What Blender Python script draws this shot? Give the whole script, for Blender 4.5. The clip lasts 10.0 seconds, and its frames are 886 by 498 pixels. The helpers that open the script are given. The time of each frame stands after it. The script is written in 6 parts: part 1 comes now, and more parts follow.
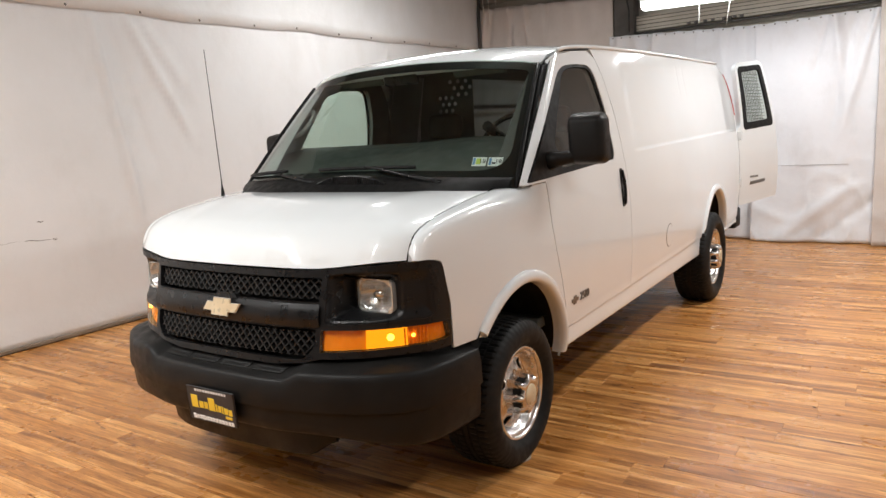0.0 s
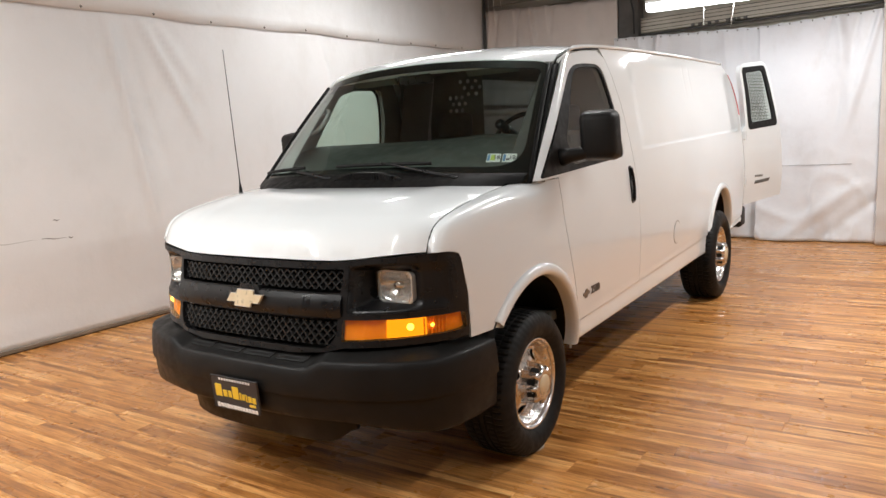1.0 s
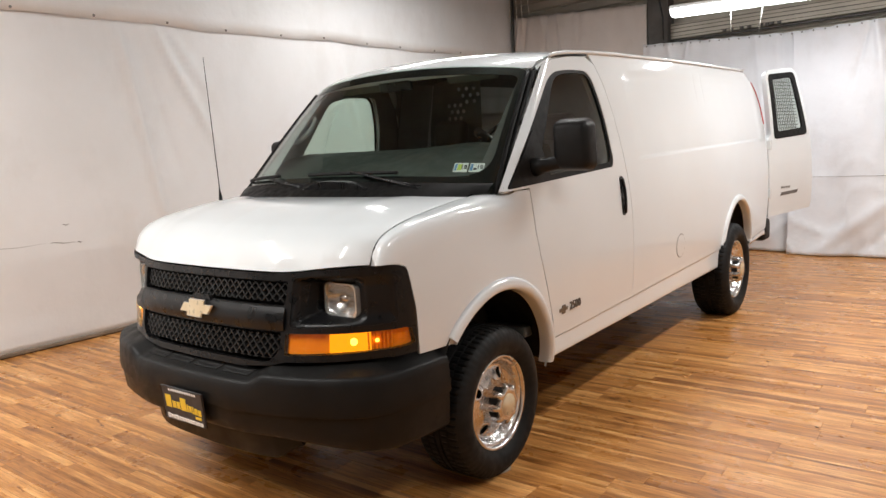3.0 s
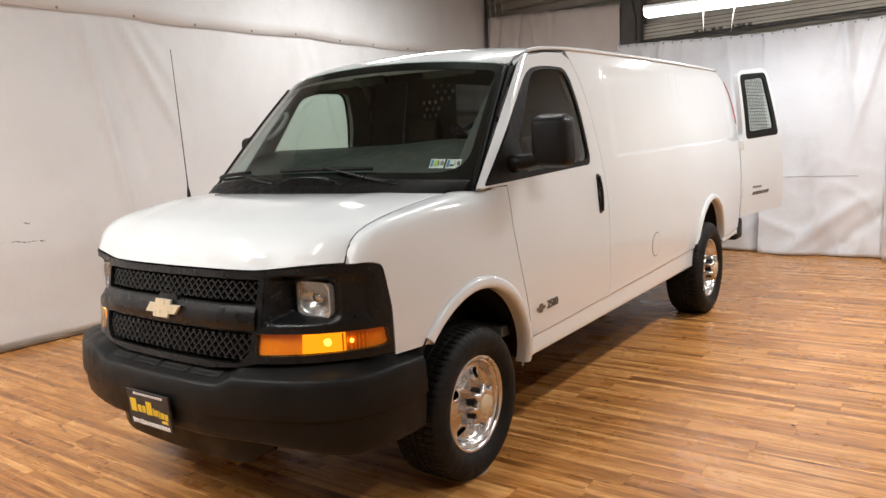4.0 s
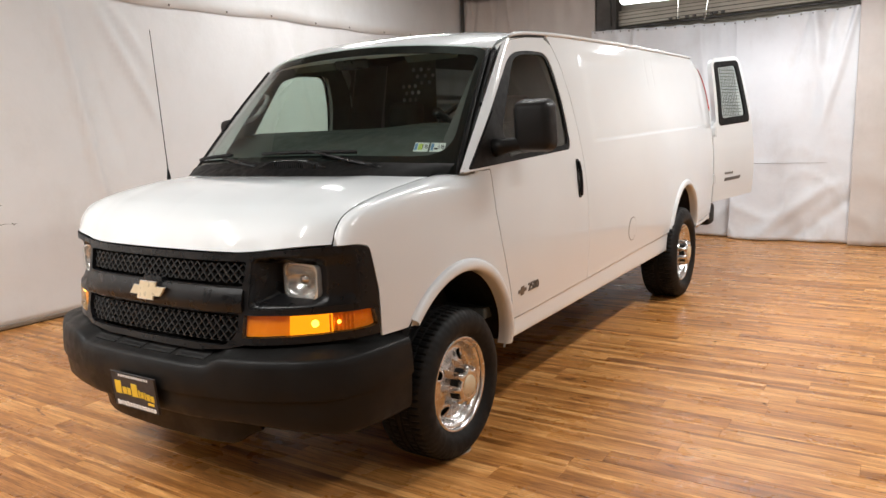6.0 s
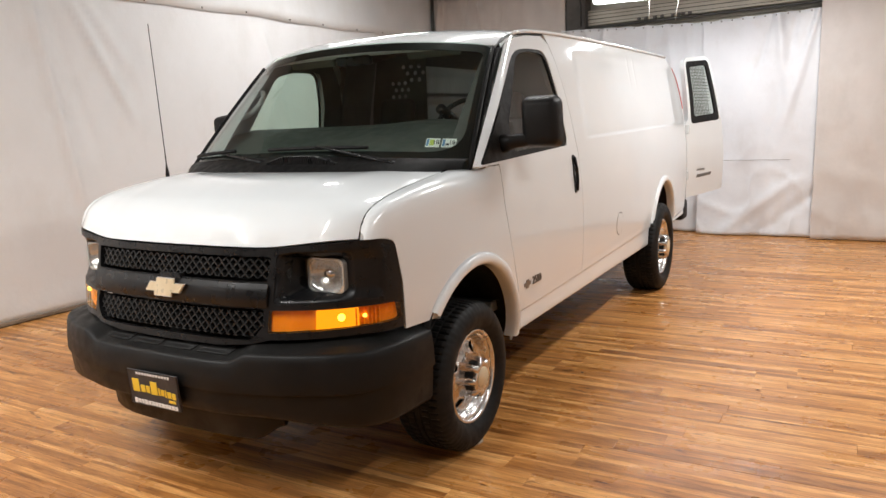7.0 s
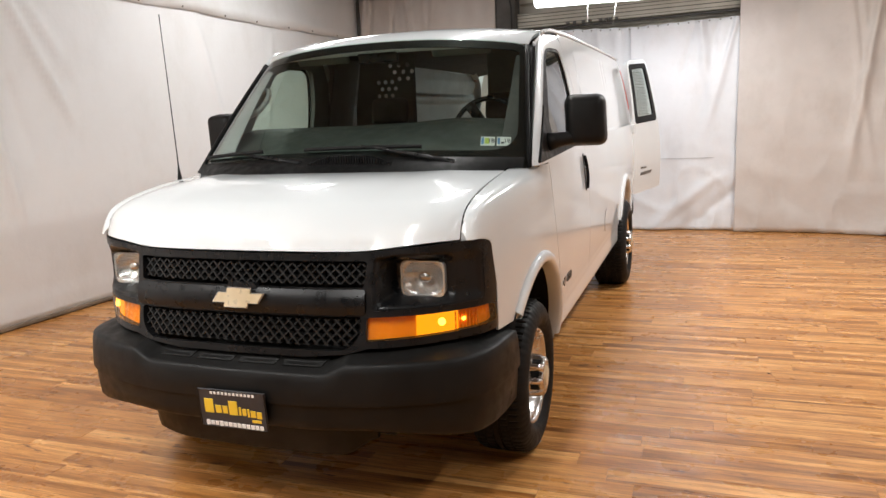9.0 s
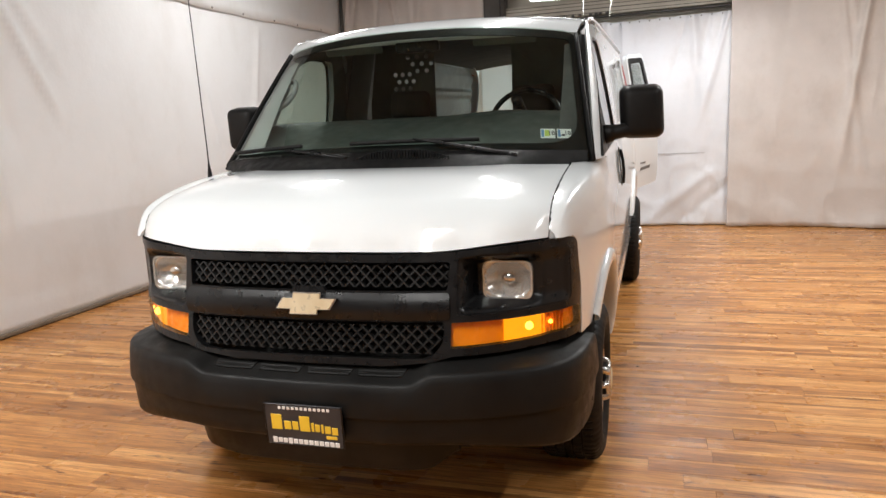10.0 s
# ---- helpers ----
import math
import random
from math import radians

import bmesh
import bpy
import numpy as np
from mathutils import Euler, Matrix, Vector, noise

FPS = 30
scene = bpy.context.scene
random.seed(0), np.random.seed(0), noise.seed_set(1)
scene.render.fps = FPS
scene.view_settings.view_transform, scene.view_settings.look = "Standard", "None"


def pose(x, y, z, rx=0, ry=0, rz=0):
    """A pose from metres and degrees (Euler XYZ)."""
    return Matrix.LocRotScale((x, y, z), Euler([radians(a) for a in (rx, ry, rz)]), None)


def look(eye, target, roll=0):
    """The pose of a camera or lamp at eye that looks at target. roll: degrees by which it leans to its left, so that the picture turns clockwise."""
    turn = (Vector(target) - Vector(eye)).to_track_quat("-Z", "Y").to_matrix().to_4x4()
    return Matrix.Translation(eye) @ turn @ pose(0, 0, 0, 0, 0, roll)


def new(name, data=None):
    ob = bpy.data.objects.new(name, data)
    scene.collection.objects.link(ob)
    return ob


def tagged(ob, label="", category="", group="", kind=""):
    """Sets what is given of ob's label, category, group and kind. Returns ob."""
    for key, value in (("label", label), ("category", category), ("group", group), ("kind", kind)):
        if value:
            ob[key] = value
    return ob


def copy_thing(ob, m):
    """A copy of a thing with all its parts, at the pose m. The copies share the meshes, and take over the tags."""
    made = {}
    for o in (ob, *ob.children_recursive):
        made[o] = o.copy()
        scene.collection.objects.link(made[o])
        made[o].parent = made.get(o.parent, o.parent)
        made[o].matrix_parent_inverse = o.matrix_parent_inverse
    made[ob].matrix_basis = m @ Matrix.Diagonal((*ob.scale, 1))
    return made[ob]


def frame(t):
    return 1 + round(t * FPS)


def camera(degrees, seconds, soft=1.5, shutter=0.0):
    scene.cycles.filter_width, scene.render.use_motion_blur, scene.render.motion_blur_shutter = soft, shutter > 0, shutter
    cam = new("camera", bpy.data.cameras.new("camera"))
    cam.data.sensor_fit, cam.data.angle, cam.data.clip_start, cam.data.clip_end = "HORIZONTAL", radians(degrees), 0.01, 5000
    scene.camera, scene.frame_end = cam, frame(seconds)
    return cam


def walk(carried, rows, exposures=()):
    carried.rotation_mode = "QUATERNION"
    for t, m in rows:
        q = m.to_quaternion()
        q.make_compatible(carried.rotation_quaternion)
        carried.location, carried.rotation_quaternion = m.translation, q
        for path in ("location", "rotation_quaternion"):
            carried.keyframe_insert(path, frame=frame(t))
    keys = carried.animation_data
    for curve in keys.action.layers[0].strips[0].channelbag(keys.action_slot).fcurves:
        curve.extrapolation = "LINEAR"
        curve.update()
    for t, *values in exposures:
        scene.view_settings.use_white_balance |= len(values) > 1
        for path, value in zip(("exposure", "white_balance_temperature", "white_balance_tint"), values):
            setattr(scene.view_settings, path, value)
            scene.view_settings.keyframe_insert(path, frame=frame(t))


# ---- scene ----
cam = camera(63.57, 10.0, soft=1.5)
PATH = [
    (0, (2.506, -2.961, 1.598), (1.419, -1.310, 1.290), -3.05),
    (0.5, (2.480, -3.037, 1.574), (1.393, -1.387, 1.268), -3.11),
    (1, (2.499, -3.079, 1.572), (1.408, -1.430, 1.272), -3.10),
    (1.5, (2.586, -3.031, 1.564), (1.465, -1.401, 1.272), -3.10),
    (2, (2.744, -2.881, 1.563), (1.534, -1.314, 1.282), -3.09),
    (2.5, (2.794, -2.792, 1.563), (1.573, -1.232, 1.287), -2.89),
    (4, (2.716, -2.697, 1.536), (1.574, -1.079, 1.261), -2.52),
    (4.5, (2.751, -2.681, 1.531), (1.620, -1.056, 1.249), -2.48),
    (5, (2.756, -2.672, 1.530), (1.641, -1.039, 1.230), -2.39),
    (5.5, (2.731, -2.687, 1.531), (1.624, -1.051, 1.220), -2.26),
    (7, (2.483, -2.940, 1.527), (1.513, -1.222, 1.201), -2.06),
    (7.5, (2.271, -2.973, 1.517), (1.341, -1.233, 1.189), -2.00),
    (8, (2.056, -3.034, 1.533), (1.186, -1.263, 1.203), -1.91),
    (8.5, (1.871, -3.168, 1.541), (1.089, -1.358, 1.209), -2.12),
    (9, (1.692, -3.231, 1.539), (1.020, -1.377, 1.207), -2.21),
    (9.5, (1.429, -3.209, 1.528), (0.831, -1.331, 1.190), -2.27),
    (10, (1.204, -3.193, 1.530), (0.637, -1.306, 1.188), -2.42),
]
walk(cam, [(t, look(eye, target, roll)) for t, eye, target, roll in PATH])
# ---- world, exposure, lamps ----
world = bpy.data.worlds.new("world")
world.use_nodes = True
world.node_tree.nodes["Background"].inputs[0].default_value = (0.05, 0.045, 0.04, 1)
world.node_tree.nodes["Background"].inputs[1].default_value = 0.2
scene.world = world
scene.view_settings.exposure = 0.0

# fluorescent fixtures: x, y, z of the underside, length, turn, watts, colour
FIXTURES = [
    (0.92, 6.10, 3.02, 2.44, 5.0, 27, (0.90, 0.95, 1.0)),
    (-2.35, 3.9, 3.85, 2.44, 90.0, 50, (1.0, 0.985, 0.955)),
    (-2.2, -2.8, 3.85, 2.44, 90.0, 128, (1.0, 0.985, 0.95)),
    (0.3, -3.6, 3.85, 2.44, 90.0, 114, (1.0, 0.985, 0.95)),
    (4.1, -0.8, 3.85, 2.44, 90.0, 58, (1.0, 0.985, 0.95)),
    (2.9, 3.6, 3.85, 2.44, 90.0, 138, (1.0, 0.985, 0.95)),
    (0.2, 2.2, 3.85, 2.44, 90.0, 44, (1.0, 0.985, 0.955)),
]


# ---- materials ----
def material(name):
    m = bpy.data.materials.new(name)
    m.use_nodes = True
    nt = m.node_tree
    return m, nt, nt.nodes["Principled BSDF"]


def node(nt, kind, **values):
    n = nt.nodes.new(kind)
    for key, value in values.items():
        if key in n.inputs:
            n.inputs[key].default_value = value
    return n


def ramp(nt, source, stops):
    r = nt.nodes.new("ShaderNodeValToRGB")
    while len(r.color_ramp.elements) < len(stops):
        r.color_ramp.elements.new(0.5)
    for e, (p, c) in zip(r.color_ramp.elements, stops):
        e.position = p
        e.color = (*c, 1) if len(c) == 3 else c
    nt.links.new(source, r.inputs[0])
    return r.outputs[0]


def coords(nt, scale=(1, 1, 1), kind="Object"):
    tc = nt.nodes.new("ShaderNodeTexCoord")
    mp = nt.nodes.new("ShaderNodeMapping")
    mp.inputs["Scale"].default_value = scale
    nt.links.new(tc.outputs[kind], mp.inputs[0])
    return mp.outputs[0]


def noisy(nt, vec, scale, detail=4.0, rough=0.55):
    n = node(nt, "ShaderNodeTexNoise", Scale=scale, Detail=detail, Roughness=rough)
    nt.links.new(vec, n.inputs["Vector"])
    return n.outputs["Fac"]


def bumped(nt, bsdf, height, strength, distance):
    b = node(nt, "ShaderNodeBump", Strength=strength, Distance=distance)
    nt.links.new(height, b.inputs["Height"])
    nt.links.new(b.outputs[0], bsdf.inputs["Normal"])


def worn(name, dark, light, scale, rough, metal=0.0, spread=0.12, bump=0.15, bump_scale=200.0, coat=0.0, spec=0.5):
    """A surface with blotches at one scale and fine relief at another."""
    m, nt, b = material(name)
    vec = coords(nt)
    f = noisy(nt, vec, scale)
    nt.links.new(ramp(nt, f, [(0.3, dark), (0.7, light)]), b.inputs["Base Color"])
    g = noisy(nt, vec, scale * 3.1)
    mr = node(nt, "ShaderNodeMapRange", **{"From Min": 0.3, "From Max": 0.7, "To Min": max(0.0, rough - spread), "To Max": min(1.0, rough + spread)})
    nt.links.new(g, mr.inputs["Value"])
    nt.links.new(mr.outputs[0], b.inputs["Roughness"])
    b.inputs["Metallic"].default_value = metal
    b.inputs["Coat Weight"].default_value = coat
    b.inputs["Coat Roughness"].default_value = 0.04
    b.inputs["Specular IOR Level"].default_value = spec
    if bump:
        bumped(nt, b, noisy(nt, vec, bump_scale, 2.0), bump, 0.001)
    return m


def glassy(name, tint, ior=1.5, rough=0.0):
    m = bpy.data.materials.new(name)
    m.use_nodes = True
    nt = m.node_tree
    nt.nodes.remove(nt.nodes["Principled BSDF"])
    t = nt.nodes.new("ShaderNodeBsdfTransparent")
    t.inputs[0].default_value = (*tint, 1)
    g = nt.nodes.new("ShaderNodeBsdfGlossy")
    g.inputs["Roughness"].default_value = rough
    lw = nt.nodes.new("ShaderNodeLayerWeight")
    lw.inputs["Blend"].default_value = 0.5
    power = node(nt, "ShaderNodeMath")
    power.operation = "POWER"
    power.inputs[1].default_value = 5.0
    nt.links.new(lw.outputs["Facing"], power.inputs[0])
    r0 = ((ior - 1) / (ior + 1)) ** 2 * 1.8
    f = nt.nodes.new("ShaderNodeMath")
    f.operation = "MULTIPLY_ADD"
    f.inputs[1].default_value, f.inputs[2].default_value = 1 - r0, r0
    nt.links.new(power.outputs[0], f.inputs[0])
    mix = nt.nodes.new("ShaderNodeMixShader")
    nt.links.new(f.outputs[0], mix.inputs[0])
    nt.links.new(t.outputs[0], mix.inputs[1])
    nt.links.new(g.outputs[0], mix.inputs[2])
    nt.links.new(mix.outputs[0], nt.nodes["Material Output"].inputs[0])
    return m


def glowing(name, colour, strength):
    m = bpy.data.materials.new(name)
    m.use_nodes = True
    nt = m.node_tree
    nt.nodes.remove(nt.nodes["Principled BSDF"])
    e = nt.nodes.new("ShaderNodeEmission")
    e.inputs[0].default_value = (*colour, 1)
    e.inputs[1].default_value = strength
    nt.links.new(e.outputs[0], nt.nodes["Material Output"].inputs[0])
    return m


def wood_material(name):
    """Printed plank flooring: strips of differing tone along x, grain, knots and a satin coat."""
    m, nt, b = material(name)

    def math_node(op, a, c=None, d=None):
        n = nt.nodes.new("ShaderNodeMath")
        n.operation = op
        for i, v in enumerate((a, c, d)):
            if v is None:
                continue
            if isinstance(v, (int, float)):
                n.inputs[i].default_value = v
            else:
                nt.links.new(v, n.inputs[i])
        return n.outputs[0]

    def multiply(a, c, amount=1.0):
        mix = nt.nodes.new("ShaderNodeMix")
        mix.data_type, mix.blend_type = "RGBA", "MULTIPLY"
        mix.inputs["Factor"].default_value = amount
        nt.links.new(a, mix.inputs["A"])
        nt.links.new(c, mix.inputs["B"])
        return mix.outputs["Result"]

    info = nt.nodes.new("ShaderNodeObjectInfo")
    geo = nt.nodes.new("ShaderNodeNewGeometry")
    rnd = math_node("ADD", info.outputs["Random"], geo.outputs["Random Per Island"])
    shift = nt.nodes.new("ShaderNodeVectorMath")
    shift.operation = "SCALE"
    shift.inputs[0].default_value = (37.0, 53.0, 11.0)
    nt.links.new(rnd, shift.inputs["Scale"])
    add = nt.nodes.new("ShaderNodeVectorMath")
    nt.links.new(geo.outputs["Position"], add.inputs[0])
    nt.links.new(shift.outputs[0], add.inputs[1])
    pos = add.outputs[0]

    def stretched(sx, sy):
        mp = nt.nodes.new("ShaderNodeMapping")
        mp.inputs["Scale"].default_value = (sx, sy, 1.0)
        nt.links.new(pos, mp.inputs[0])
        return mp.outputs[0]

    # straight strips, each with its own tone
    sep = nt.nodes.new("ShaderNodeSeparateXYZ")
    nt.links.new(geo.outputs["Position"], sep.inputs[0])
    strip = math_node("FLOOR", math_node("MULTIPLY", sep.outputs["Y"], 1 / 0.0433))
    white = nt.nodes.new("ShaderNodeTexWhiteNoise")
    white.noise_dimensions = "2D"
    comb = nt.nodes.new("ShaderNodeCombineXYZ")
    nt.links.new(strip, comb.inputs[0])
    nt.links.new(rnd, comb.inputs[1])
    nt.links.new(comb.outputs[0], white.inputs["Vector"])
    grain = noisy(nt, stretched(1.5, 17.0), 2.0, 8.0, 0.68)
    blot = noisy(nt, stretched(2.2, 9.0), 1.6, 5.0, 0.6)
    value = math_node("ADD", math_node("MULTIPLY", grain, 0.47), math_node("ADD", math_node("MULTIPLY", blot, 0.32), math_node("MULTIPLY", white.outputs["Value"], 0.22)))
    base = ramp(nt, value, [(0.33, (0.19, 0.066, 0.015)), (0.44, (0.41, 0.166, 0.043)), (0.54, (0.59, 0.264, 0.076)), (0.67, (0.84, 0.45, 0.165))])
    fibre = noisy(nt, stretched(5.0, 130.0), 2.0, 3.0)
    base = multiply(base, ramp(nt, fibre, [(0.3, (0.70, 0.66, 0.60)), (0.6, (1.08, 1.08, 1.08))]), 0.9)
    knot = noisy(nt, stretched(2.6, 9.0), 2.6, 3.0, 0.55)
    base = multiply(base, ramp(nt, knot, [(0.28, (0.30, 0.22, 0.17)), (0.35, (1, 1, 1))]))
    # fine dark line between neighbouring strips, broken here and there
    edge = math_node("MULTIPLY", math_node("LESS_THAN", math_node("FRACT", math_node("MULTIPLY", sep.outputs["Y"], 1 / 0.0433)), 0.07), math_node("GREATER_THAN", blot, 0.47))
    base = multiply(base, ramp(nt, edge, [(0.0, (1, 1, 1)), (1.0, (0.52, 0.45, 0.38))]))
    nt.links.new(base, b.inputs["Base Color"])
    rough = node(nt, "ShaderNodeMapRange", **{"From Min": 0.3, "From Max": 0.7, "To Min": 0.22, "To Max": 0.38})
    nt.links.new(noisy(nt, pos, 3.0), rough.inputs["Value"])
    nt.links.new(rough.outputs[0], b.inputs["Roughness"])
    b.inputs["Specular IOR Level"].default_value = 0.40
    bumped(nt, b, fibre, 0.12, 0.001)
    return m


def cloth_material(name, dark, light, grime=0.5):
    """Vinyl sheeting: soft stains, faint dirt streaks, slight sheen."""
    m, nt, b = material(name)
    geo = nt.nodes.new("ShaderNodeNewGeometry")
    pos = geo.outputs["Position"]
    f = noisy(nt, pos, 0.9, 6.0, 0.6)
    st = nt.nodes.new("ShaderNodeMapping")
    st.inputs["Scale"].default_value = (1.2, 1.2, 0.7)
    nt.links.new(pos, st.inputs[0])
    streak = noisy(nt, st.outputs[0], 1.6, 5.0, 0.65)
    mix = nt.nodes.new("ShaderNodeMix")
    mix.data_type, mix.blend_type = "RGBA", "MULTIPLY"
    mix.inputs["Factor"].default_value = grime
    nt.links.new(ramp(nt, f, [(0.3, dark), (0.62, light)]), mix.inputs["A"])
    nt.links.new(ramp(nt, streak, [(0.28, (0.80, 0.77, 0.73)), (0.5, (1, 1, 1))]), mix.inputs["B"])
    nt.links.new(mix.outputs["Result"], b.inputs["Base Color"])
    b.inputs["Roughness"].default_value = 0.5
    b.inputs["Specular IOR Level"].default_value = 0.35
    bumped(nt, b, noisy(nt, pos, 5.0, 5.0, 0.6), 0.3, 0.02)
    return m


def paint_material():
    """White two-coat paint: even colour, a faint haze of dust, clear gloss on top."""
    m, nt, b = material("white_paint")
    vec = coords(nt)
    nt.links.new(ramp(nt, noisy(nt, vec, 1.3, 2.0), [(0.3, (0.73, 0.765, 0.782)), (0.7, (0.77, 0.807, 0.826))]), b.inputs["Base Color"])
    b.inputs["Roughness"].default_value = 0.35
    b.inputs["Coat Weight"].default_value = 1.0
    b.inputs["Coat IOR"].default_value = 1.5
    b.inputs["Coat Roughness"].default_value = 0.06
    b.inputs["Specular IOR Level"].default_value = 0.2
    return m


M = {
    "paint": paint_material(),
    "black": worn("black_moulded_plastic", (0.0045, 0.0045, 0.005), (0.009, 0.009, 0.0095), 6.0, 0.32, bump=0.25, bump_scale=420.0, spec=0.3),
    "bumper": worn("dark_textured_bumper_plastic", (0.0055, 0.0052, 0.005), (0.0105, 0.010, 0.0095), 5.0, 0.46, bump=0.3, bump_scale=500.0, spec=0.2),
    "mesh": worn("black_grille_plastic", (0.004, 0.004, 0.004), (0.008, 0.008, 0.008), 9.0, 0.42, bump=0.0),
    "void": worn("dark_cavity", (0.004, 0.004, 0.004), (0.007, 0.007, 0.007), 4.0, 0.9, bump=0.0),
    "rubber": worn("tyre_rubber", (0.006, 0.006, 0.006), (0.013, 0.0125, 0.012), 8.0, 0.6, bump=0.2, bump_scale=260.0, spec=0.22),
    "chrome": worn("chrome", (0.62, 0.60, 0.58), (0.74, 0.73, 0.72), 10.0, 0.24, metal=1.0, bump=0.0, spread=0.05),
    "steel": worn("dull_steel", (0.16, 0.15, 0.14), (0.26, 0.25, 0.24), 7.0, 0.45, metal=0.8, bump=0.2),
    "gold": worn("pale_gold_emblem", (0.66, 0.55, 0.36), (0.76, 0.66, 0.47), 12.0, 0.35, metal=0.25, bump=0.0),
    "seal": worn("black_rubber_seal", (0.004, 0.004, 0.004), (0.008, 0.008, 0.008), 8.0, 0.5, bump=0.0, spec=0.15),
    "skirting": worn("brown_skirting_strip", (0.16, 0.12, 0.085), (0.26, 0.20, 0.145), 4.0, 0.6),
    "screen": worn("grey_wire_screen", (0.10, 0.11, 0.10), (0.16, 0.17, 0.16), 9.0, 0.5, metal=0.4, bump=0.0),
    "trim": worn("grey_interior_trim", (0.13, 0.145, 0.137), (0.185, 0.20, 0.19), 5.0, 0.7, bump=0.3, bump_scale=300.0),
    "dash": worn("dark_grey_green_dashboard", (0.036, 0.044, 0.039), (0.058, 0.068, 0.061), 5.0, 0.65, bump=0.3, bump_scale=300.0),
    "seat": worn("grey_seat_cloth", (0.06, 0.060, 0.058), (0.095, 0.095, 0.09), 9.0, 0.9, bump=0.4, bump_scale=320.0),
    "cargo": worn("painted_cargo_metal", (0.26, 0.26, 0.25), (0.34, 0.34, 0.33), 4.0, 0.4, bump=0.1),
    "underbody": worn("underbody_grime_and_shade", (0.008, 0.008, 0.008), (0.018, 0.016, 0.014), 5.0, 0.85, bump=0.3, bump_scale=90.0),
    "windshield": glassy("green_windshield_glass", (0.70, 0.82, 0.75), 1.55),
    "sideglass": glassy("tinted_side_glass", (0.70, 0.78, 0.73), 1.55),
    "lens": glassy("clear_lamp_lens", (0.90, 0.91, 0.90), 1.5, 0.02),
    "amberlens": glassy("amber_lamp_lens", (1.0, 0.74, 0.20), 1.45, 0.05),
    "amber": worn("amber_plastic", (0.95, 0.34, 0.012), (1.0, 0.40, 0.018), 14.0, 0.25, bump=0.0),
    "bulb": glowing("lit_amber_bulb", (1.0, 0.66, 0.22), 6.0),
    "lit": glowing("amber_bulb_glow", (1.0, 0.42, 0.03), 1.55),
    "paletrim": worn("pale_grey_trim_with_glare", (0.30, 0.31, 0.31), (0.40, 0.41, 0.41), 6.0, 0.35, bump=0.1),
    "bowl": worn("silvered_bowl", (0.46, 0.47, 0.46), (0.58, 0.59, 0.58), 20.0, 0.22, metal=0.65, bump=0.0, spread=0.03),
    "mirrored": worn("silvered_lamp_bowl", (0.66, 0.66, 0.65), (0.76, 0.76, 0.75), 30.0, 0.24, metal=0.75, bump=0.0, spread=0.03),
    "reflector": worn("lamp_reflector", (0.66, 0.66, 0.65), (0.72, 0.72, 0.71), 6.0, 0.24, metal=1.0, bump=0.0),
    "red": worn("red_lamp_plastic", (0.42, 0.008, 0.012), (0.55, 0.012, 0.018), 10.0, 0.18, bump=0.0),
    "white": worn("white_print", (0.78, 0.78, 0.77), (0.84, 0.84, 0.83), 9.0, 0.5, bump=0.0),
    "yellow": worn("yellow_print", (0.78, 0.52, 0.03), (0.86, 0.60, 0.05), 9.0, 0.45, bump=0.0),
    "green": worn("sticker_green", (0.45, 0.55, 0.10), (0.55, 0.65, 0.15), 9.0, 0.5, bump=0.0),
    "print": worn("dark_print", (0.02, 0.02, 0.025), (0.04, 0.04, 0.045), 9.0, 0.5, bump=0.0),
    "blue": worn("sticker_blue", (0.10, 0.22, 0.40), (0.16, 0.30, 0.5), 9.0, 0.5, bump=0.0),
    "plank": wood_material("plank_flooring"),
    "subfloor": worn("dark_subfloor", (0.02, 0.012, 0.007), (0.05, 0.03, 0.018), 3.0, 0.8),
    "cloth": cloth_material("white_vinyl_sheeting", (0.735, 0.735, 0.73), (0.785, 0.79, 0.795), 0.28),
    "curtain": cloth_material("white_vinyl_curtain", (0.70, 0.715, 0.745), (0.78, 0.795, 0.825), 0.5),
    "pink": cloth_material("warm_white_curtain", (0.54, 0.497, 0.47), (0.63, 0.587, 0.556), 0.5),
    "siding": worn("beige_metal_siding", (0.36, 0.33, 0.275), (0.48, 0.445, 0.375), 1.6, 0.5, metal=0.2, bump=0.15, bump_scale=40.0),
    "ceiling": worn("brown_roof_deck", (0.10, 0.082, 0.065), (0.17, 0.145, 0.115), 1.1, 0.8, bump=0.2, bump_scale=30.0),
    "column": worn("dark_steel_column", (0.05, 0.047, 0.043), (0.10, 0.093, 0.085), 3.0, 0.6, bump=0.2),
    "fixture": worn("white_enamel_fixture", (0.72, 0.72, 0.70), (0.80, 0.80, 0.78), 5.0, 0.4, bump=0.0),
    "tube": glowing("lit_fluorescent_diffuser", (0.96, 0.97, 1.0), 7.0),
    "cable": worn("black_cable", (0.01, 0.01, 0.01), (0.02, 0.02, 0.02), 5.0, 0.5, bump=0.0),
    "cord": worn("pale_cord", (0.55, 0.53, 0.48), (0.68, 0.66, 0.6), 9.0, 0.7, bump=0.0),
    "scuff": worn("black_scuff_and_crease_shade", (0.03, 0.025, 0.02), (0.12, 0.1, 0.085), 30.0, 0.8, bump=0.0),
    "mat": worn("clear_floor_pad", (0.42, 0.36, 0.30), (0.55, 0.49, 0.42), 12.0, 0.35, bump=0.0),
}


